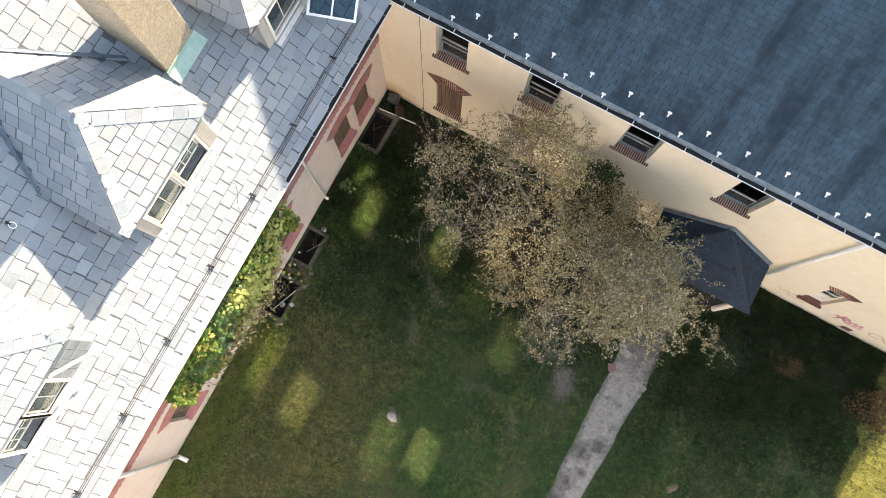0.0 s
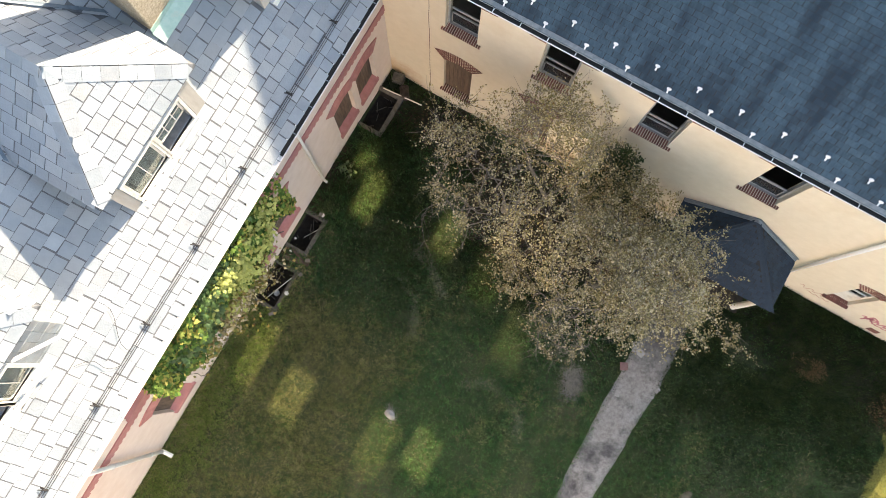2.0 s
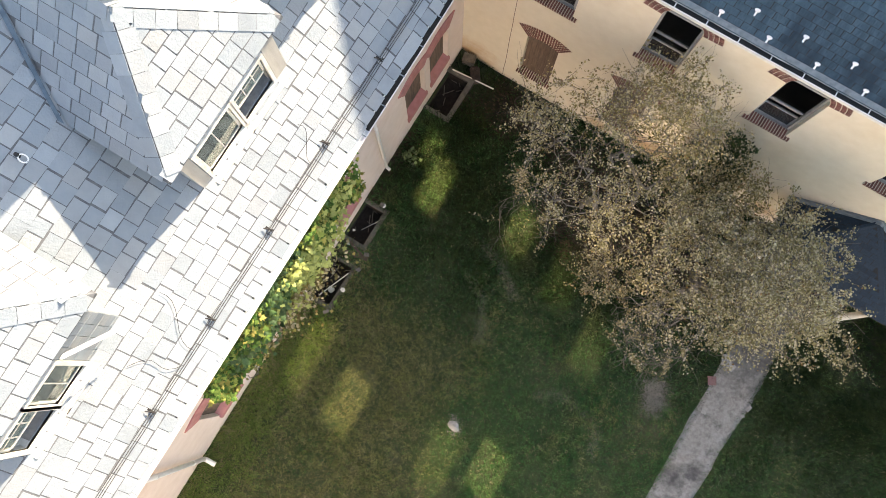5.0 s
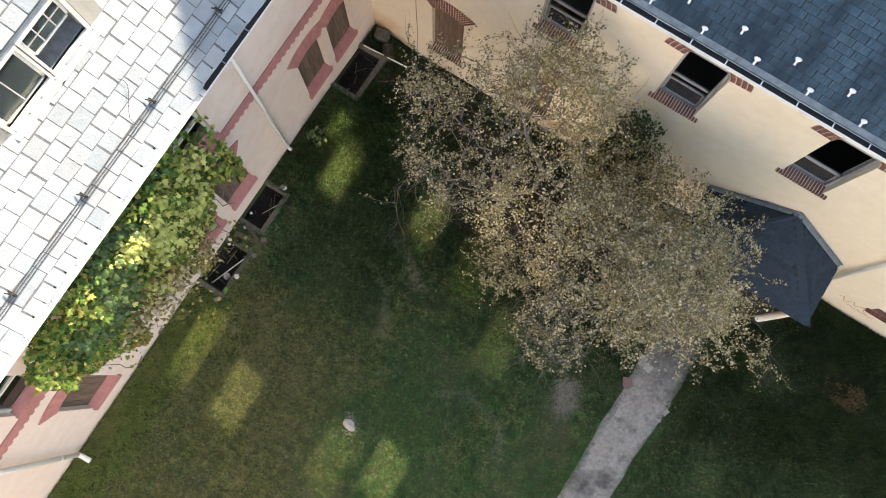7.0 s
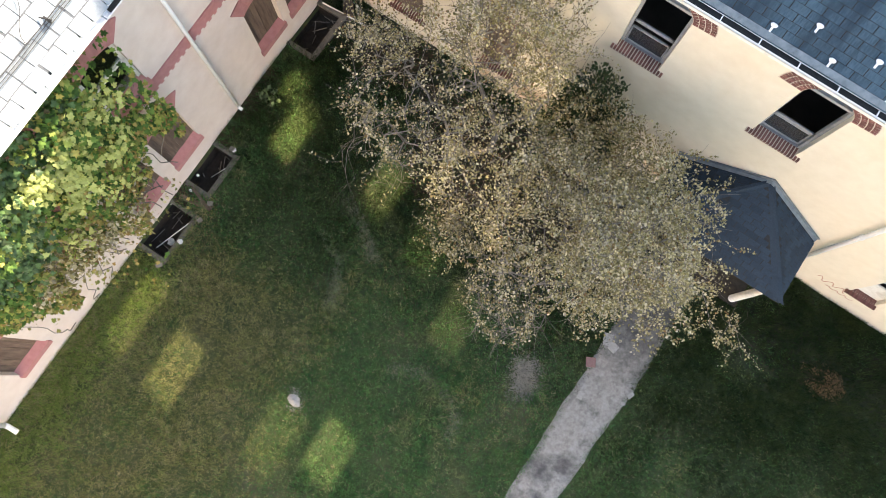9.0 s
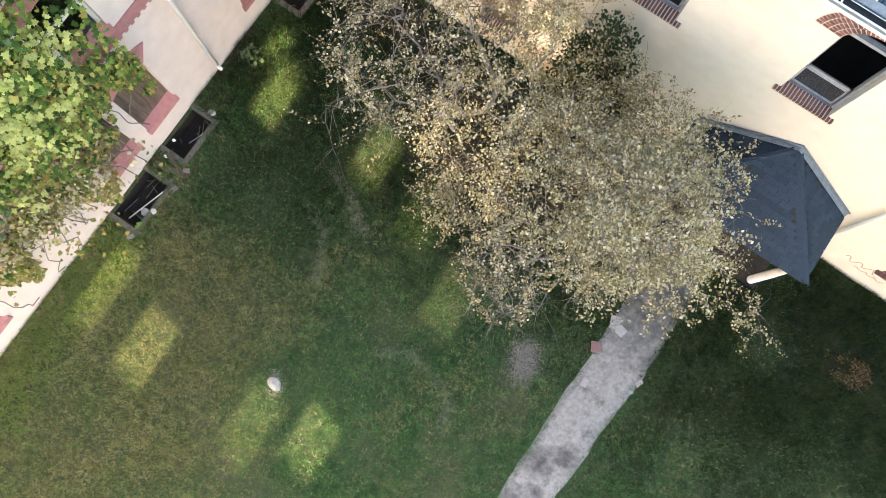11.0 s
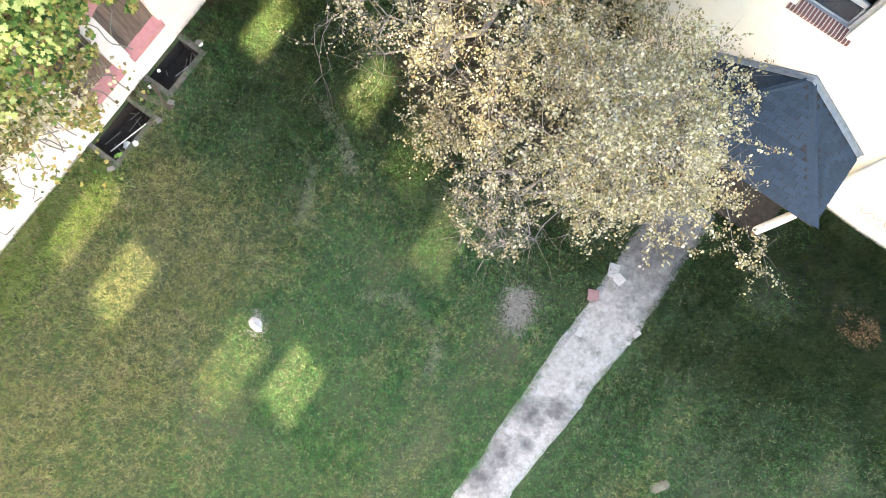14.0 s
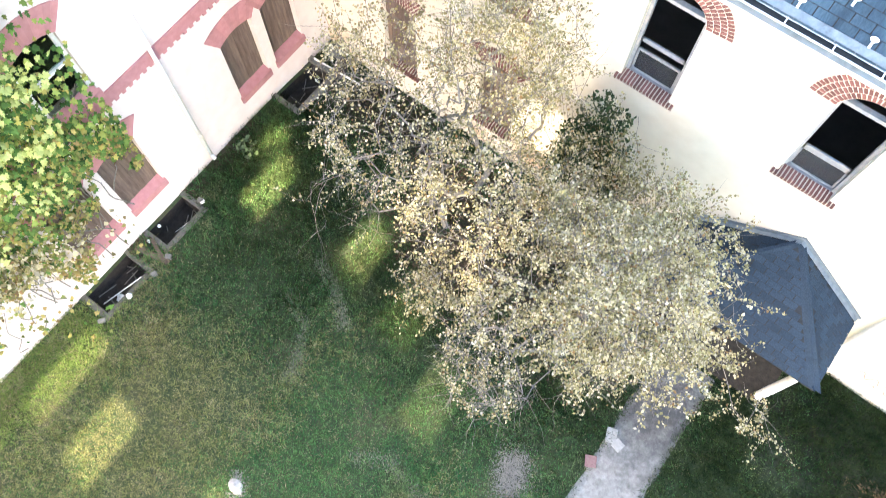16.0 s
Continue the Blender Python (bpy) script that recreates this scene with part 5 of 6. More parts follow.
tree((10.0, -3.4, -0.2), (9.9, -3.6, 1.9), [((9.4, -3.9, 4.8), (2.0, 1.8, 2.2), 1.0), ((10.8, -3.4, 5.2), (1.65, 1.7, 2.2), 1.25), ((9.5, -2.2, 4.5), (1.8, 1.3, 1.8), 0.6), ((11.45, -3.1, 3.9), (1.1, 1.2, 1.5), 0.36),
                                            ((9.3, -5.6, 3.0), (1.3, 1.0, 1.2), 0.42), ((7.5, -4.9, 2.9), (0.9, 0.8, 1.0), 0.14), ((13.9, -3.3, 3.1), (0.55, 0.3, 0.35), 0.024)],
     900, 23, 0.10, "broad autumn tree with olive and tan leaves", per=2.5, leaves=38, bare=0.40, leaf=0.050, bald=(((9.3, -5.7, 2.9), (1.6, 1.2, 1.6)),), reach=0.7)

# vine on the pink wall
M_DEEP = surf("deep_green_leaf", (0.045, 0.095, 0.03), (0.085, 0.145, 0.045), 3.0, 0.5, 0, translucent=0.25, vary=0.4)


def lobed_leaves(name, points, size, material, parent, seed, label=""):
    """Five-lobed vine leaves that face out from the wall and up."""
    rng = np.random.default_rng(seed)
    P = np.asarray(points, float)
    n = len(P)
    nn = rng.normal(size=(n, 3)) * 0.42 + np.array((0.62, 0.0, 0.62))
    nn /= np.linalg.norm(nn, axis=1)[:, None]
    d = rng.normal(size=(n, 3)) * 0.45 + np.array((0.25, 0, -0.8))
    d -= nn * np.sum(d * nn, axis=1)[:, None]
    d /= np.linalg.norm(d, axis=1)[:, None] + 1e-9
    s = np.cross(nn, d)
    L = size * rng.uniform(0.6, 1.35, (n, 1))
    shape = [(0.0, 0.0), (-0.16, 0.22), (0.10, 0.52), (0.26, 0.30), (0.62, 0.46), (0.60, 0.22), (1.0, 0.0), (0.60, -0.22), (0.62, -0.46), (0.26, -0.30), (0.10, -0.52), (-0.16, -0.22)]
    V = np.empty((n, len(shape) + 1, 3))
    V[:, 0] = P + d * L * 0.38 + nn * L * 0.06
    for k, (a, b) in enumerate(shape):
        V[:, k + 1] = P + d * L * a + s * L * b - nn * L * (0.16 * b * b + 0.10 * a * a)
    m = len(shape)
    idx = np.arange(n)[:, None] * (m + 1)
    F = np.concatenate([idx + [0, 1 + k, 1 + (k + 1) % m] for k in range(m)])
    ob = from_arrays(name, V.reshape(-1, 3).tolist(), F.tolist(), material, parent)
    return tagged(ob, label, kind="stuff")


def vine():
    rng = np.random.default_rng(5)
    t = empty("wall_vine", Matrix.Translation((0, 0, 0)), "green and yellow climbing vine hanging on the pink wall", "vine")
    pts, stems = [], []
    n = 0
    while n < 9200:
        y = rng.uniform(-12.4, -6.3)
        top = 9.0 - 0.25 * max(0, -9.5 - y) ** 1.6
        low = 1.9 + 0.75 * max(0, -10.3 - y) + 1.2 * max(0, y + 8.0) + (1.0 * math.sin(y * 2.3) + 0.5 * math.sin(y * 5.1))
        z = rng.uniform(low, top)
        f = (z - low) / max(0.5, top - low)
        depth = (0.35 + 0.95 * min(1, max(0, f) * 1.4)) * (0.75 + 0.3 * noise.noise((y * 0.9, z * 0.7, 0.0)))
        x = 0.05 + depth * rng.uniform(0.35, 1.0) ** 0.6
        if noise.noise((y * 1.1, z * 1.1, 7.0)) < -0.22 - 0.25 * f:
            continue
        if z > 5.6 and any(-q - 0.12 < y < -p + 0.12 for p, q in L_HIGH) and y > -7.4 and rng.random() < 0.85:
            continue
        if z > 8.9 and x > 0.9:
            continue
        pts.append((x, y, z))
        n += 1
    for cy, cx, cz, k in ((-9.5, 0.8, 1.3, 16), (-9.75, 1.15, 0.35, 14), (-7.9, 0.7, 1.7, 14), (-10.4, 0.5, 1.9, 40), (-11.4, 0.4, 2.4, 25)):
        pts += [(max(0.05, cx + rng.normal() * 0.22), cy + rng.normal() * 0.3, max(0.1, cz + rng.normal() * 0.3)) for _ in range(k)]
    ripe = [q for q in pts if rng.random() < min(0.92, max(0.06, (6.6 - q[2] + 0.8 * noise.noise((q[1] * 0.8, q[2] * 0.8, 3.0))) / 4.6))]
    turned = set(ripe)
    lobed_leaves("leaves", [q for q in pts if q not in turned], 0.115, M_VINE, t, 8)
    lobed_leaves("turning_growth", ripe, 0.09, M_TURN, t, 13, "yellow and orange turning leaves")
    dark, tan = [], []
    for cy, cz, cx, k in ((-10.3, 7.4, 0.95, 330), (-10.9, 7.0, 0.85, 330), (-11.4, 6.4, 0.75, 260), (-10.6, 6.2, 0.9, 200), (-9.9, 8.1, 1.0, 150), (-7.9, 8.3, 0.75, 220), (-8.8, 8.5, 0.85, 220), (-9.6, 8.5, 0.85, 220)):
        dark += [(max(0.06, cx + rng.normal() * 0.12), cy + rng.normal() * 0.28, cz + rng.normal() * 0.32) for _ in range(k)]
    for cy, cz, cx, k in ((-9.6, 3.6, 0.75, 300), (-10.4, 3.6, 0.55, 260), (-11.2, 3.8, 0.45, 220), (-8.6, 3.0, 0.8, 160), (-10.0, 4.8, 0.8, 200), (-11.6, 4.4, 0.4, 160)):
        tan += [(max(0.06, cx + rng.normal() * 0.16), cy + rng.normal() * 0.35, cz + rng.normal() * 0.42) for _ in range(k)]
    lobed_leaves("dark_growth", dark, 0.12, M_DEEP, t, 10, "deep green leaf clusters")
    tagged(leaf_cloud("withered_growth", tan, 0.105, M_LEAF, t, droop=0.9, seed=12), "withered tan leaves", kind="stuff")
    # clusters given the pale colour where sun catches the vine
    tips = []
    for cy, cz, cx, k in ((-7.3, 7.9, 1.05, 170), (-8.2, 8.0, 1.1, 330), (-8.6, 7.3, 1.2, 260), (-9.1, 8.0, 1.15, 320), (-9.0, 6.5, 1.15, 150), (-10.1, 6.9, 1.0, 120), (-7.7, 6.6, 1.1, 120), (-8.3, 5.4, 1.05, 80), (-9.7, 5.2, 1.0, 80)):
        tips += [(cx + rng.normal() * 0.10, cy + rng.normal() * 0.24, cz + rng.normal() * 0.22) for _ in range(int(k * 0.45))]
    lobed_leaves("young_growth", tips, 0.105, M_SUNLEAF, t, 9, "leaf clusters coloured pale yellow-green as if sunlit")
    bm = bmesh.new()
    for i in range(34):
        y = rng.uniform(-12.2, -7.0)
        x, z = 0.06, rng.uniform(0.2, 3.5)
        line = [(x, y, z)]
        for k in range(9):
            y += rng.normal() * 0.14
            z += rng.uniform(0.2, 0.7)
            x = min(0.9, max(0.04, x + rng.normal() * 0.06 + 0.03))
            line.append((x, y, min(z, 8.7)))
        tube(bm, line, [0.016 - 0.001 * k for k in range(10)], 5)
    part("woody_growth", bm, M_BARK, t, "brown woody stems")


vine()


def shrub(x, y, z, r, n, size, material, name, label, seed, stems=M_BARK, droop=0.2):
    t = empty(name, Matrix.Translation((x, y, z)), label, "shrub")
    rng = np.random.default_rng(seed)
    pts, bm = [], bmesh.new()
    for i in range(14):
        a = np.clip(rng.normal(size=3), -1.3, 1.3) * np.array(r) * 0.6
        a[2] = abs(a[2])
        tube(bm, [(0.3 * a[0], 0.3 * a[1], 0), (a[0] * 0.6, a[1] * 0.6, a[2] * 0.7), tuple(a)], [0.009, 0.007, 0.003], 4)
    part("woody_growth", bm, stems, t, "thin stems")
    while len(pts) < n:
        q = rng.normal(size=3)
        q = q / np.linalg.norm(q) * rng.uniform(0.3, 1) ** 0.5
        q = q * np.array(r)
        if q[2] < 0 or noise.noise(Vector(q) * 2.2 + Vector((seed, 0, 0))) < -0.12:
            continue
        pts.append(q)
    tagged(leaf_cloud("leaves", pts, size, material, t, droop=droop, seed=seed), kind="stuff")
    return t


shrub(8.35, -0.6, 0.2, (1.15, 0.45, 5.8), 6000, 0.075, M_IVY, "ivy_bush", "dark green ivy bush against the cream wall", 41, droop=0.6)
shrub(8.9, -0.85, 0.2, (1.7, 0.6, 5.2), 6000, 0.06, M_LEAF, "wall_shrub", "olive shrub against the cream wall", 42)
shrub(17.7, -2.2, -0.40, (0.75, 0.5, 0.45), 1500, 0.05, M_DRY, "dead_bush", "low reddish-brown dead bush in the grass", 43, M_DRY)
shrub(20.7, -2.3, -0.25, (0.8, 0.7, 0.25), 700, 0.05, M_DRY, "dead_bush", "low patch of reddish-brown dead weeds by the wall", 46, M_DRY)
shrub(21.25, -2.1, -0.5, (0.85, 0.9, 1.9), 1700, 0.085, M_DRY, "corner_shrub", "dry brown shrub at the building corner", 44)
shrub(0.55, -4.0, 0.0, (0.3, 0.35, 0.35), 70, 0.13, M_SAGE, "seedling", "pale broad-leaved seedling at the foot of the wall", 45)

# ---------------------------------------------------------------- snow guards
bm = bmesh.new()
up = Vector((0, 1, R_SLOPE)).normalized()
nr = Vector((0, -R_SLOPE, 1)).normalized()
M3 = Matrix((Vector((1, 0, 0)), up, nr)).transposed().to_4x4()
bmesh.ops.create_cone(bm, cap_ends=True, segments=14, radius1=0.068, radius2=0.060, depth=0.03, matrix=Matrix.Translation((0, 0.012, 0.042)) @ Matrix.Rotation(radians(24), 4, "X") @ Matrix.Diagonal((1, 0.62, 1, 1)))
box(bm, -0.019, 0.019, -0.12, 0.012, 0.0, 0.03)
guard = tagged(part("snow_guard", bm, M_WHITE), "small white snow guard on the shingles", "snow guard", "snow guards on the shingle roof")
x = 0.72
first = True
while x < 21.5:
    for dx, y in ((0.0, -0.45), (0.57, -0.21)):
        if VX(y) < x + dx:
            m = Matrix.Translation((x + dx, y, roof_r(y) + 0.02)) @ M3
            if first:
                guard.matrix_world = m @ Matrix.Scale(0.95, 4)
                first = False
            else:
                copy_thing(guard, m @ Matrix.Scale(0.95, 4))
    x += 1.054

# ---------------------------------------------------------------- roof cables with clamps
M_CABLE = surf("weathered_grey_cable", (0.035, 0.034, 0.034), (0.07, 0.068, 0.066), 14.0, 0.7, 0.1, 40)
cab = empty("roof_cable", Matrix.Identity(4), "dark cables run along the slate roof on clamps", "cable")
for k, off in enumerate((0.0, 0.036, -0.036)):
    bm = bmesh.new()
    pts = []
    for i in range(60):
        y = -1.5 - i * 0.5
        x = 0.80 + off + 0.004 * math.sin(i * 1.7 + k)
        pts.append((x, y, roof_l(x) + 0.075 - 0.012 * abs(math.sin((y + 8.72) / 1.95 * math.pi))))
    tube(bm, pts, 0.007, 6)
    part("cable", bm, M_CABLE, cab)
for i in range(-4, 10):
    y = -8.72 - 1.955 * i
    if y > -1.5:
        continue
    bm = bmesh.new()
    x = 0.80
    box(bm, x - 0.02, x + 0.02, y - 0.015, y + 0.015, roof_l(x) + 0.01, roof_l(x) + 0.14)
    box(bm, x - 0.14, x + 0.03, y - 0.02, y + 0.02, roof_l(x - 0.05) + 0.04, roof_l(x - 0.05) + 0.06)
    tube(bm, [(x - 0.12, y - 0.05, roof_l(x - 0.12) + 0.06), (x + 0.06, y + 0.03, roof_l(x) + 0.13)], 0.012, 5)
    part("clamp", bm, M_PIPE, cab, "dark metal clamp")
for a, b in (((0.25, -6.8), (0.80, -7.2)), ((-0.1, -10.7), (0.8, -11.3)), ((0.1, -12.1), (0.8, -11.6))):
    w = tagged(part("loose_wire", (lambda bm: (tube(bm, [(a[0] + (b[0] - a[0]) * t, a[1] + (b[1] - a[1]) * t + 0.12 * math.sin(t * 6), roof_l(a[0] + (b[0] - a[0]) * t) + 0.05 + 0.03 * math.sin(t * 3.1)) for t in np.linspace(0, 1, 9)], 0.005, 5), bm)[1])(bmesh.new()), M_PIPE),
               "thin loose dark wire lying on the slates", "wire")

# ---------------------------------------------------------------- small things on the ground
WORN_A = [(7.66, -8.48), (8.36, -8.07), (9.18, -8.16), (9.84, -8.51), (10.02, -9.12)]
WORN_B = [(3.98, -6.37), (4.74, -6.7), (5.19, -7.43), (5.36, -8.0)]
WORN_C = [(3.97, -5.31), (4.66, -5.54), (5.31, -5.96), (5.62, -6.26)]

def rock(name, x, y, r, material, label, cat, seed, flat=0.5):
    bm = bmesh.new()
    bmesh.ops.create_icosphere(bm, subdivisions=2, radius=1)
    for v in bm.verts:
        k = 1 + 0.25 * noise.noise(v.co * 1.3 + Vector((seed, 0, 0)))
        v.co = Vector((v.co.x * r[0] * k, v.co.y * r[1] * k, max(-0.3, v.co.z) * r[2] * k))
    ob = tagged(part(name, bm, material), label, cat)
    ob.location = (x, y, ground_z(x, y) + r[2] * 0.15)
    ob.rotation_euler = (0, 0, seed * 1.3)


rock("stone", 6.02, -10.55, (0.15, 0.20, 0.09), M_STONE, "pale round stone lying in the lawn", "stone", 1)
rock("stone", 15.87, -8.07, (0.27, 0.13, 0.045), surf("tan_stone", (0.12, 0.098, 0.066), (0.18, 0.15, 0.105), 9.0, 0.9, 0.4, 40), "flat tan stone in the grass", "stone", 3.2)


def slab(name, x, y, w, d, h, rz, material, label, cat):
    bm = bmesh.new()
    v = box(bm, -w / 2, w / 2, -d / 2, d / 2, 0, h)
    v[0].co.x += 0.05
    v[6].co.y -= 0.04
    bmesh.ops.bevel(bm, geom=[e for e in bm.edges], offset=0.006, segments=1, affect="EDGES")
    ob = tagged(part(name, bm, material), label, cat)
    ob.matrix_world = pose(x, y, ground_z(x, y) + 0.025, 2, 3, rz)


slab("slate_piece", 12.16, -4.52, 0.26, 0.34, 0.03, 20, M_STONE, "broken pale slate on the path", "slate")
slab("slate_piece", 12.40, -4.62, 0.24, 0.24, 0.03, -12, M_STONE, "square pale slate on the path", "slate")
slab("paving_brick", 12.09, -5.30, 0.27, 0.27, 0.05, 28, surf("dull_red_paver", (0.19, 0.105, 0.098), (0.25, 0.15, 0.14), 15, 0.9, 0.3, 60), "dull red square paver at the path's edge", "paver")
slab("slate_piece", 12.33, -6.20, 0.16, 0.22, 0.03, 5, M_STONE, "small pale slate on the path", "slate")
slab("slate_piece", 13.47, -5.45, 0.12, 0.20, 0.04, -20, M_STONE, "small pale slate on the path", "slate")
slab("slate_piece", 13.42, -5.75, 0.12, 0.09, 0.03, 30, M_STONE, "small pale chip on the path", "slate")

# worn earth
def flakes(name, spots, count, r0, r1, label, material=M_DUST):
    """Crumbs of dry earth strewn round spots (x, y, spread)."""
    bm = bmesh.new()
    for i in range(count):
        x, y, s = spots[i % len(spots)]
        x, y = x + random.gauss(0, s), y + random.gauss(0, s)
        if any(w[0] - 0.2 < x < w[1] + 0.1 and w[2] - 0.1 < y < w[3] + 0.1 for w in WELLS):
            continue
        r, a = random.uniform(r0, r1), random.uniform(0, 6.28)
        z = ground_z(x, y) + random.uniform(0.006, 0.035)
        bm.faces.new([bm.verts.new((x + r * math.cos(a + q), y + 0.6 * r * math.sin(a + q), z + 0.004 * math.sin(q))) for q in (0, 1.3, 2.4, 3.7, 5.0)])
    tagged(part(name, bm, material), label, "litter" if material is M_LITTER else "bare earth", "", "stuff")


# fallen leaves, kept dark to deepen the shade under the crowns too
litter = [(random.uniform(4.4, 11.4), random.uniform(-4.1, -0.5), 0.25) for _ in range(90)] + [(random.uniform(0.6, 4.6), random.uniform(-1.6, -0.3), 0.3) for _ in range(14)] + [(0.22, random.uniform(-9.6, -3.0), 0.12) for _ in range(26)]
flakes("leaf_litter", litter, 16000, 0.025, 0.06, "dark brown fallen leaves under the trees", M_LITTER)
flakes("bare_earth", [(6.12, -10.62, 0.13), (5.95, -10.40, 0.10)], 260, 0.012, 0.03, "dry crumbs of earth round the stone")
flakes("bare_earth", [(10.70, -6.35, 0.20), (10.85, -6.6, 0.24), (10.95, -6.9, 0.20)], 4200, 0.007, 0.018, "bare pale earth worn into the lawn")
for line in (WORN_A, WORN_B, WORN_C):
    spots = [(x0 + (x1 - x0) * t, y0 + (y1 - y0) * t, 0.10) for (x0, y0), (x1, y1) in zip(line, line[1:]) for t in np.linspace(0, 1, 14)]
    flakes("worn_track", spots, 1500, 0.008, 0.018, "faint curved worn track in the lawn", M_TRACK)

# sprayed scrawls and a vent hole on the cream wall
def scrawl(name, pts, r, material, label):
    bm = bmesh.new()
    for line in pts:
        for (a, b), (c, d) in zip(line, line[1:]):
            q = Vector((-(d - b), 0, c - a)).normalized() * r
            prism(bm, [(a - q.x, -0.004, b - q.z), (a + q.x, -0.004, b + q.z), (c + q.x, -0.004, d + q.z), (c - q.x, -0.004, d - q.z)], (0, 0.003, 0))
    tagged(part(name, bm, material), label, "graffiti", "", "structure")


wave = lambda x0, z0, w, h, n, f: [(x0 + w * i / n, z0 + h * math.sin(i * f) * (0.4 + 0.6 * math.cos(i * 0.9) ** 2)) for i in range(n + 1)]  # noqa: E731
scrawl("graffiti", [wave(18.1, 0.75, 1.05, 0.28, 16, 1.9), [(18.25, 0.35), (18.3, 1.15), (18.55, 1.0), (18.35, 0.8), (18.65, 0.45)], wave(18.6, 0.5, 0.6, 0.12, 8, 2.2)], 0.035, M_GRAF, "pink sprayed scrawl on the wall")
scrawl("graffiti", [wave(15.9, 0.55, 0.9, 0.22, 14, 1.3), wave(16.3, 0.25, 0.8, 0.10, 10, 2.0)], 0.014, M_GRAF2, "thin brown sprayed scrawl on the wall")
scrawl("graffiti", [[(19.7 + 0.25 * math.cos(a * 0.5), 0.7 + 0.25 * math.sin(a * 0.5)) for a in range(12)], wave(19.9, 0.6, 0.8, 0.2, 9, 1.7)], 0.02, M_GRAF2, "brown sprayed scrawl on the wall")
bm = bmesh.new()
for z in (-0.28, 0.02):
    box(bm, 18.82, 19.18, -0.02, -0.003, z, z + 0.04)
for x in (18.82, 19.0, 19.14):
    box(bm, x, x + 0.04, -0.02, -0.003, -0.24, 0.02)
box(bm, 18.86, 19.14, -0.012, -0.004, -0.24, 0.02)
structure("vent", bm, M_BRICKDARK, "small rusty vent grille low in the wall", "vent")

# ---------------------------------------------------------------- slates and shingles as pieces
def slate_field():
    o = Vector((L_EAVE_X, -30.0, roof_l(L_EAVE_X)))
    e = Vector((0, 1, 0))
    n = Vector((L_SLOPE, 0, 1)).normalized()

    def keep(c):
        if c.y > -0.2 or c.x < -6.8 or c.x > L_EAVE_X - 0.05:
            return False
        if c.x < VX(c.y) - 0.0 and c.y > R_EAVE_Y and c.x > VX(c.y) - 0.1:
            return False
        for cy in D_CENTRES:
            if abs(c.y - cy) < 1.3 and c.x < D_FRONT - 0.15 and c.x > -4.6 + abs(c.y - cy) * 1.35:
                return False
        return not (-2.87 < c.x < -1.62 and -5.42 < c.y < -4.38)
    near, far = [], []
    for u, v, w, c in tiled(o, e, n, keep, 10, 30.2, -0.04, 10.2, 0.335, 0.285, 0.014, 0.012, skip=0.0):
        (near if -9.6 < c.y < -4.2 and c.x > -0.35 else far).append((u, v, w, c))
    bm = bmesh.new()
    for u, v, w, c in far:
        plate(bm, o, e, n, u + 0.011, v + random.uniform(-0.009, 0.009), 0.005, w - 0.021, 0.269, 0.014, 0.003 + random.uniform(0, 0.005), 0.014)
    tagged(part("slates", bm, M_SLATE, roof_west), "weathered grey slates in courses", kind="stuff")
    meshes = []
    for k in range(6):
        bm = bmesh.new()
        plate(bm, Vector((0, 0, 0)), Vector((0, 1, 0)), n, -0.16, 0, 0.005, 0.32, 0.269, 0.014, 0.003 + 0.001 * k, 0.014)
        meshes.append(mesh_of("slate", bm, M_SLATE))
    upv = Vector((-1, 0, L_SLOPE)).normalized()
    for i, (u, v, w, c) in enumerate(near):
        ob = new("slate", meshes[i % 6])
        ob.parent = roof_west
        ob.matrix_basis = Matrix.Translation(o + e * (u + w / 2) + upv * (v + random.uniform(-0.007, 0.007))) @ Matrix.Diagonal((1, (w - 0.021) / 0.32, 1, 1))


slate_field()


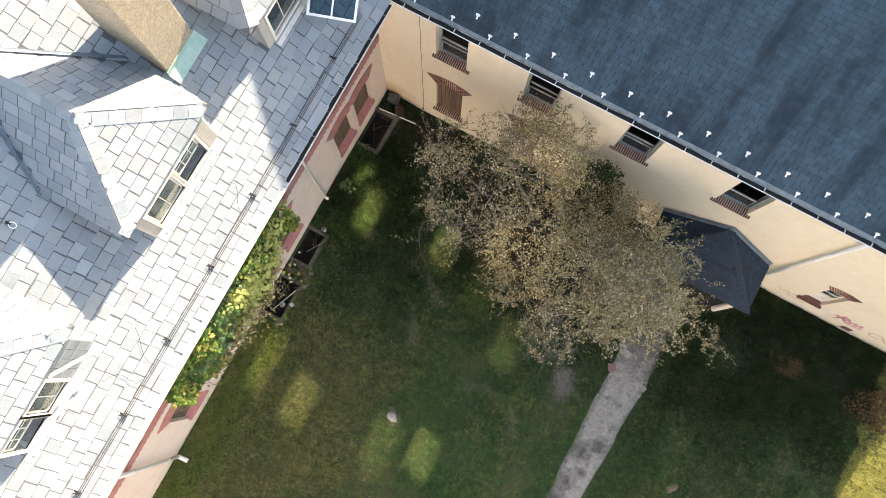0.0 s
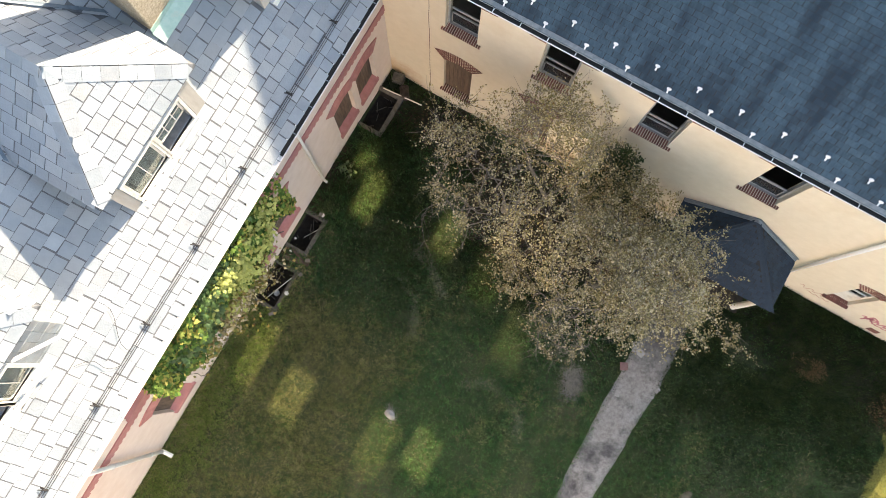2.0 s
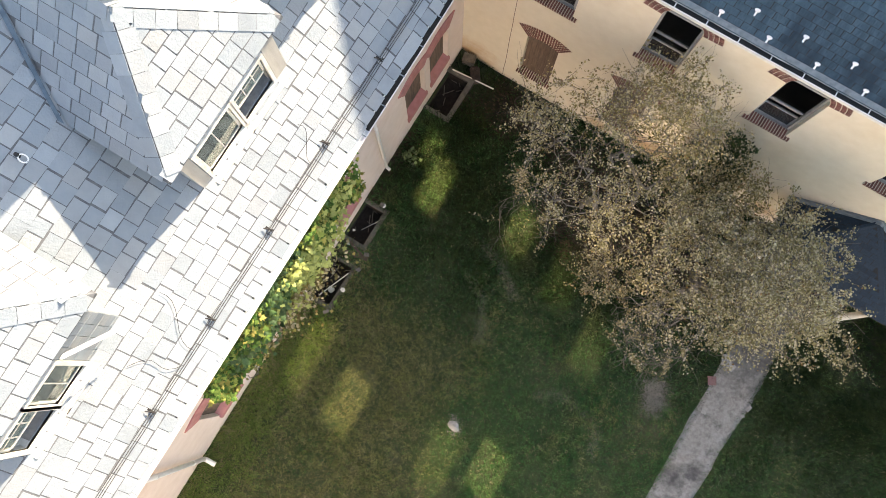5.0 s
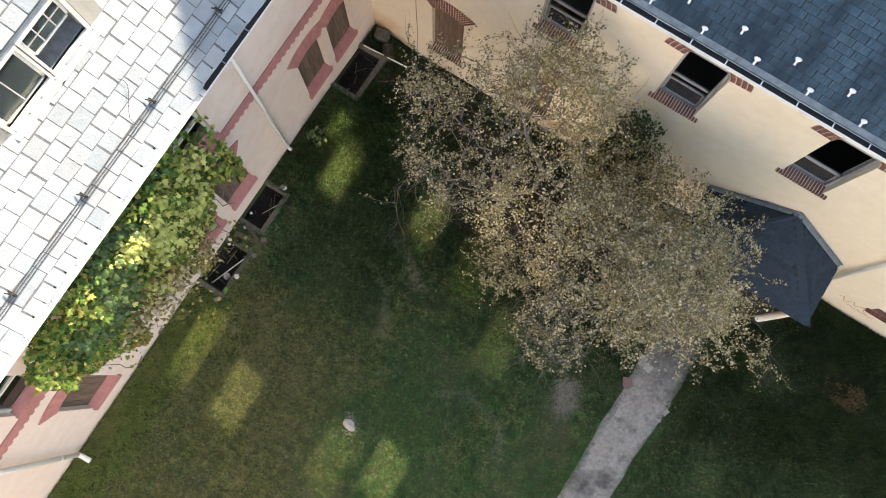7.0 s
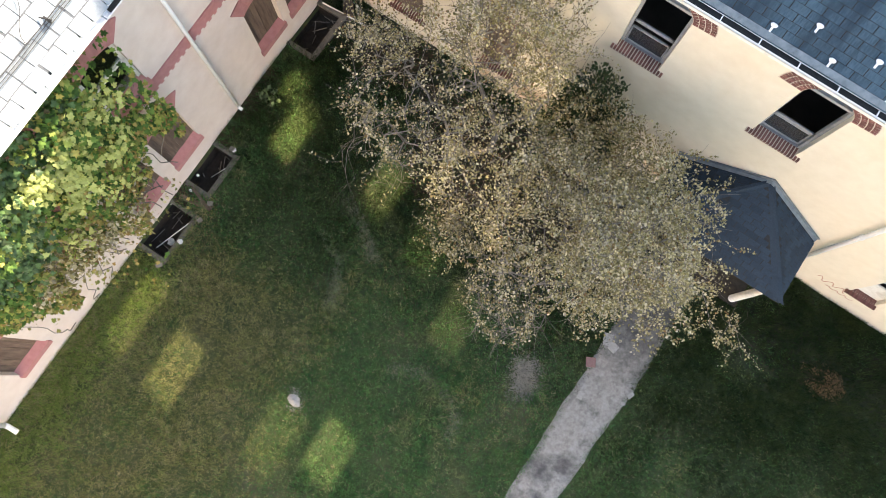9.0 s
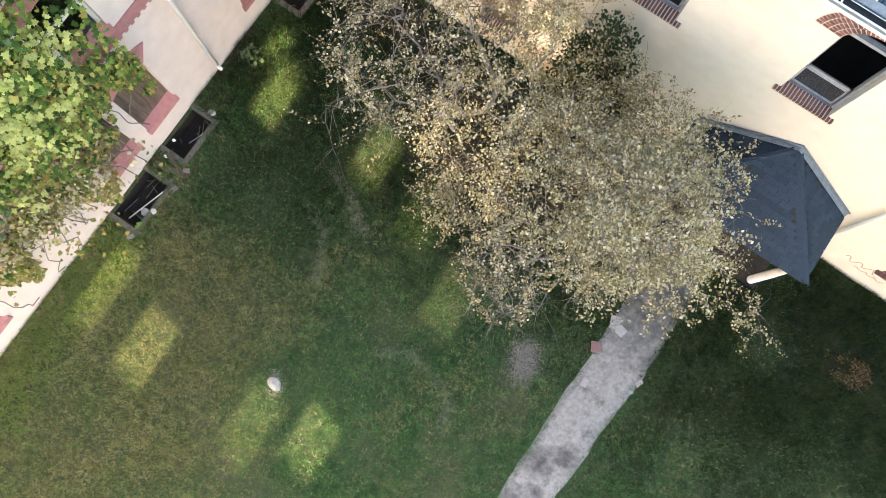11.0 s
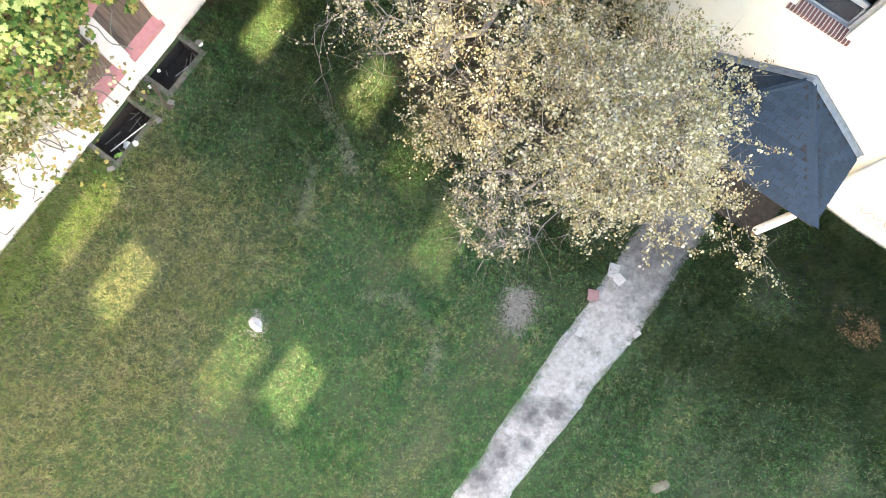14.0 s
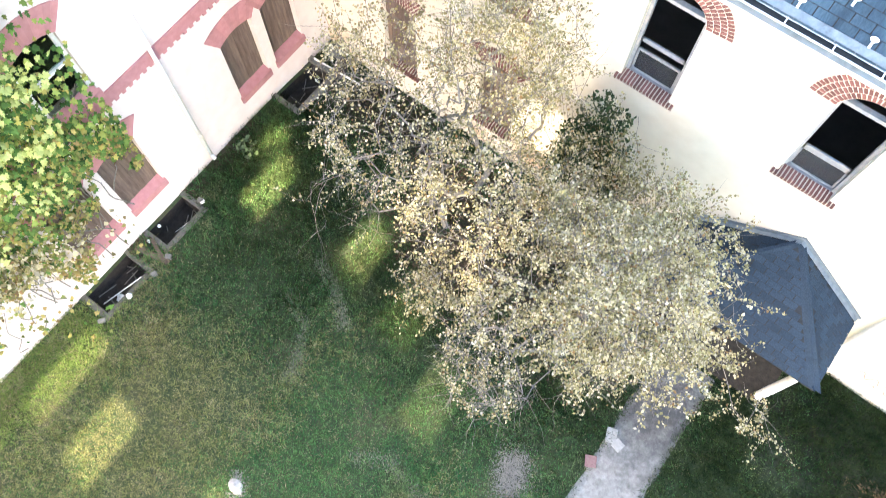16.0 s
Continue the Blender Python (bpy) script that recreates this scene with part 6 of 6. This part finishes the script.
def shingle_field():
    o = Vector((-8.0, R_EAVE_Y, R_EAVE_Z))
    e = Vector((1, 0, 0))
    n = Vector((0, -R_SLOPE, 1)).normalized()
    keep = lambda c: c.x > VX(c.y) + 0.05 and c.x < R_END + 0.25 and c.y < 7.2  # noqa: E731
    near, far = [], []
    for u, v, w, c in tiled(o, e, n, keep, 0, 30.3, 0.10, 11.0, 0.305, 0.145, 0.004, 0.0):
        (near if 6.8 < c.x < 13.4 and c.y < 0.62 else far).append((u, v, w, c))
    V, F = [], []
    upv = Vector((0, 1, R_SLOPE)).normalized()
    for u, v, w, c in far:
        k = len(V)
        p = o + e * (u + 0.007) + upv * v
        d = e * (w - 0.014)
        t = 0.010 + random.choice((0, 0, 0.006))
        for q in (p + n * (0.004 + t), p + d + n * (0.004 + t), p + d + upv * 0.136 + n * 0.004, p + upv * 0.136 + n * 0.004, p, p + d):
            V.append(tuple(q))
        F += [(k, k + 1, k + 2, k + 3), (k + 4, k + 5, k + 1, k), (k + 5, k + 2, k + 1), (k + 4, k, k + 3)]
    ob = from_arrays("shingles", V, F, M_SHINGLE, roof_north)
    tagged(ob, "charcoal asphalt shingle tabs", kind="stuff")
    meshes = []
    for t in (0.012, 0.017):
        me = bpy.data.meshes.new("shingle")
        w = 0.287
        p, d = -e * w / 2, e * w
        me.from_pydata([tuple(q) for q in (p + n * (0.004 + t), p + d + n * (0.004 + t), p + d + upv * 0.136 + n * 0.004, p + upv * 0.136 + n * 0.004, p, p + d)], [],
                       [(0, 1, 2, 3), (4, 5, 1, 0), (5, 2, 1), (4, 0, 3)])
        me.materials.append(M_SHINGLE)
        meshes.append(me)
    for i, (u, v, w, c) in enumerate(near):
        ob = new("shingle", random.choice(meshes))
        ob.parent = roof_north
        ob.matrix_basis = Matrix.Translation(o + e * (u + w / 2) + upv * v)


shingle_field()


# ---------------------------------------------------------------- grass
def blades(name, rows, per, material, label, seed):
    """Bent triangular blades, per of them at each row (x, y, z, height)."""
    rng = np.random.default_rng(seed)
    R = np.repeat(np.array(rows), per, axis=0)
    n = len(R)
    a = rng.uniform(0, 6.2832, n)
    h = R[:, 3] * rng.uniform(0.45, 1.5, n)
    w = 0.003 + 0.030 * h
    lean = rng.uniform(0.5, 1.5, n) * h
    c, s = np.cos(a), np.sin(a)
    x, y, z = R[:, 0] + rng.normal(0, 0.03, n), R[:, 1] + rng.normal(0, 0.03, n), R[:, 2] - 0.006
    V = np.empty((n, 3, 3))
    V[:, 0] = np.stack([x - s * w, y + c * w, z], 1)
    V[:, 1] = np.stack([x + s * w, y - c * w, z], 1)
    V[:, 2] = np.stack([x + c * lean, y + s * lean, z + h], 1)
    me = bpy.data.meshes.new(name)
    me.vertices.add(3 * n)
    me.vertices.foreach_set("co", V.ravel())
    me.loops.add(3 * n)
    me.loops.foreach_set("vertex_index", np.arange(3 * n, dtype=np.int32))
    me.polygons.add(n)
    me.polygons.foreach_set("loop_start", np.arange(0, 3 * n, 3, dtype=np.int32))
    me.update()
    me.validate()
    me.materials.append(material)
    tagged(new(name, me), label, "grass", "", "stuff")


def grass():
    rng = np.random.default_rng(77)
    sets = {"grass": [], "olive_grass": [], "weed_grass": [], "dry_grass": [], "lush_grass": [], "yellow_grass": []}
    N = 430000
    unit = lambda q: min(1.0, max(0.0, q))  # noqa: E731
    for x, y, r1, r2, r3 in zip(rng.uniform(0.08, 25, N), rng.uniform(-18.5, -0.02, N), rng.random(N), rng.random(N), rng.random(N)):
        inside = min(x - path_left(y), path_right(y) - x)
        if y < -1.9 and inside > 0 and r1 < 0.05 + inside / 0.26:
            continue
        if any(w[0] - 0.1 < x < w[1] + 0.1 and w[2] - 0.1 < y < w[3] + 0.1 for w in WELLS):
            continue
        if ((x - 10.8) / 0.45) ** 2 + ((y + 6.6) / 0.6) ** 2 < 0.3 + 1.1 * r2:
            continue
        if 4.3 < x < 11.6 and -4.9 < y < -0.4 and r1 < 0.8 * unit((y + 4.2) / 0.8) * unit((x - 4.3) / 0.6):
            continue
        if x < 0.55 and y > -9.7 and r2 < 0.85 - x:
            continue
        if x > 14.2 and r2 < 0.5 * unit((y + 4.2) / 1.5):
            continue
        if x < 4.6 and r2 < 0.85 * unit((y + 2.2) / 0.8):
            continue
        d = noise.noise((x * 0.8, y * 0.8, 1.0)) + 0.5 * noise.noise((x * 2.7, y * 2.7, 4.0))
        if d < -0.3 and r1 < 0.35:
            continue
        broad = noise.noise((x * 0.33, y * 0.25, 9.0))
        streak = noise.noise((x * 1.6, y * 0.7, 12.0)) + 0.4 * noise.noise((x * 4.0, y * 2.5, 2.0))
        edge = math.exp(-x / 0.6) + math.exp(y / 0.7)
        # share of darkened blades: puts the walls' shade into the grass colour
        shade_dark = max(unit((x - 12.9) / 1.3) * unit((21.6 - x) / 0.6) * (0.42 + 0.58 * unit((y + 8.0) / 4.5)) * (1 - 0.45 * unit((x - 16.5) / 2.0) * unit((-3.0 - y) / 1.5)), 0.85 * unit((4.8 - x) / 1.5) * unit((y + 5.2) / 2.5), 0.55 * unit((6.0 - x) / 1.5) * unit((x - 1.2) / 0.8) * unit((y + 9.6) / 2.5), 0.65 * unit((y + 7.2) / 2.5))
        rank = shade_dark * unit((y + 9.5) / 5)
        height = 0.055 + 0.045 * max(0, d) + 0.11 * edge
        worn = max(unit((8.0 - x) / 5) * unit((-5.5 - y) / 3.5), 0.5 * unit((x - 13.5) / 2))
        # past the shadow edge the blades take the sun-brightened colour
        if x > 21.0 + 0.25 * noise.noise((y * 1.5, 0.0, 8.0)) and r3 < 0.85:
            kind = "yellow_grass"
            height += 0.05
        elif r2 < 0.05 + 0.28 * max(0, streak) * (1 - shade_dark) + 0.10 * worn - 0.04 * shade_dark:
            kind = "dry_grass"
        elif r3 < shade_dark * (0.38 + 0.62 * unit((y + 10.5) / 4) - 0.3 * max(0, streak) - 1.1 * max(0, noise.noise((x * 0.55, y * 0.55, 21.0)) - 0.05)):
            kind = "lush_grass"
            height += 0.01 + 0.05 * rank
        elif r1 < (0.85 * math.exp(-((x - 0.9) / 0.75) ** 2) + 0.25 * math.exp(-x / 1.5)) * unit((-8.5 - y) / 1.5):
            kind = "weed_grass"
        elif r3 < 0.07 + 0.72 * worn + 0.65 * broad + 0.3 * streak:
            kind = "olive_grass"
        else:
            kind = "grass"
        sets[kind].append((x, y, ground_z(x, y), height))
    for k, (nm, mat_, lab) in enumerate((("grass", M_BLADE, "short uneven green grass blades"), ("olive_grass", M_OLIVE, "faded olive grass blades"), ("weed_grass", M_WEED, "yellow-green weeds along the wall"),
                                         ("lush_grass", M_SHADEBLADE, "grass blades coloured darker for the shade near the walls"), ("dry_grass", M_STRAW, "scattered straw-coloured dry grass blades"), ("yellow_grass", M_SUNPAINT, "yellow grass coloured brighter for the sun past the building corner"))):
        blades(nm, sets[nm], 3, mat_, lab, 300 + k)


grass()
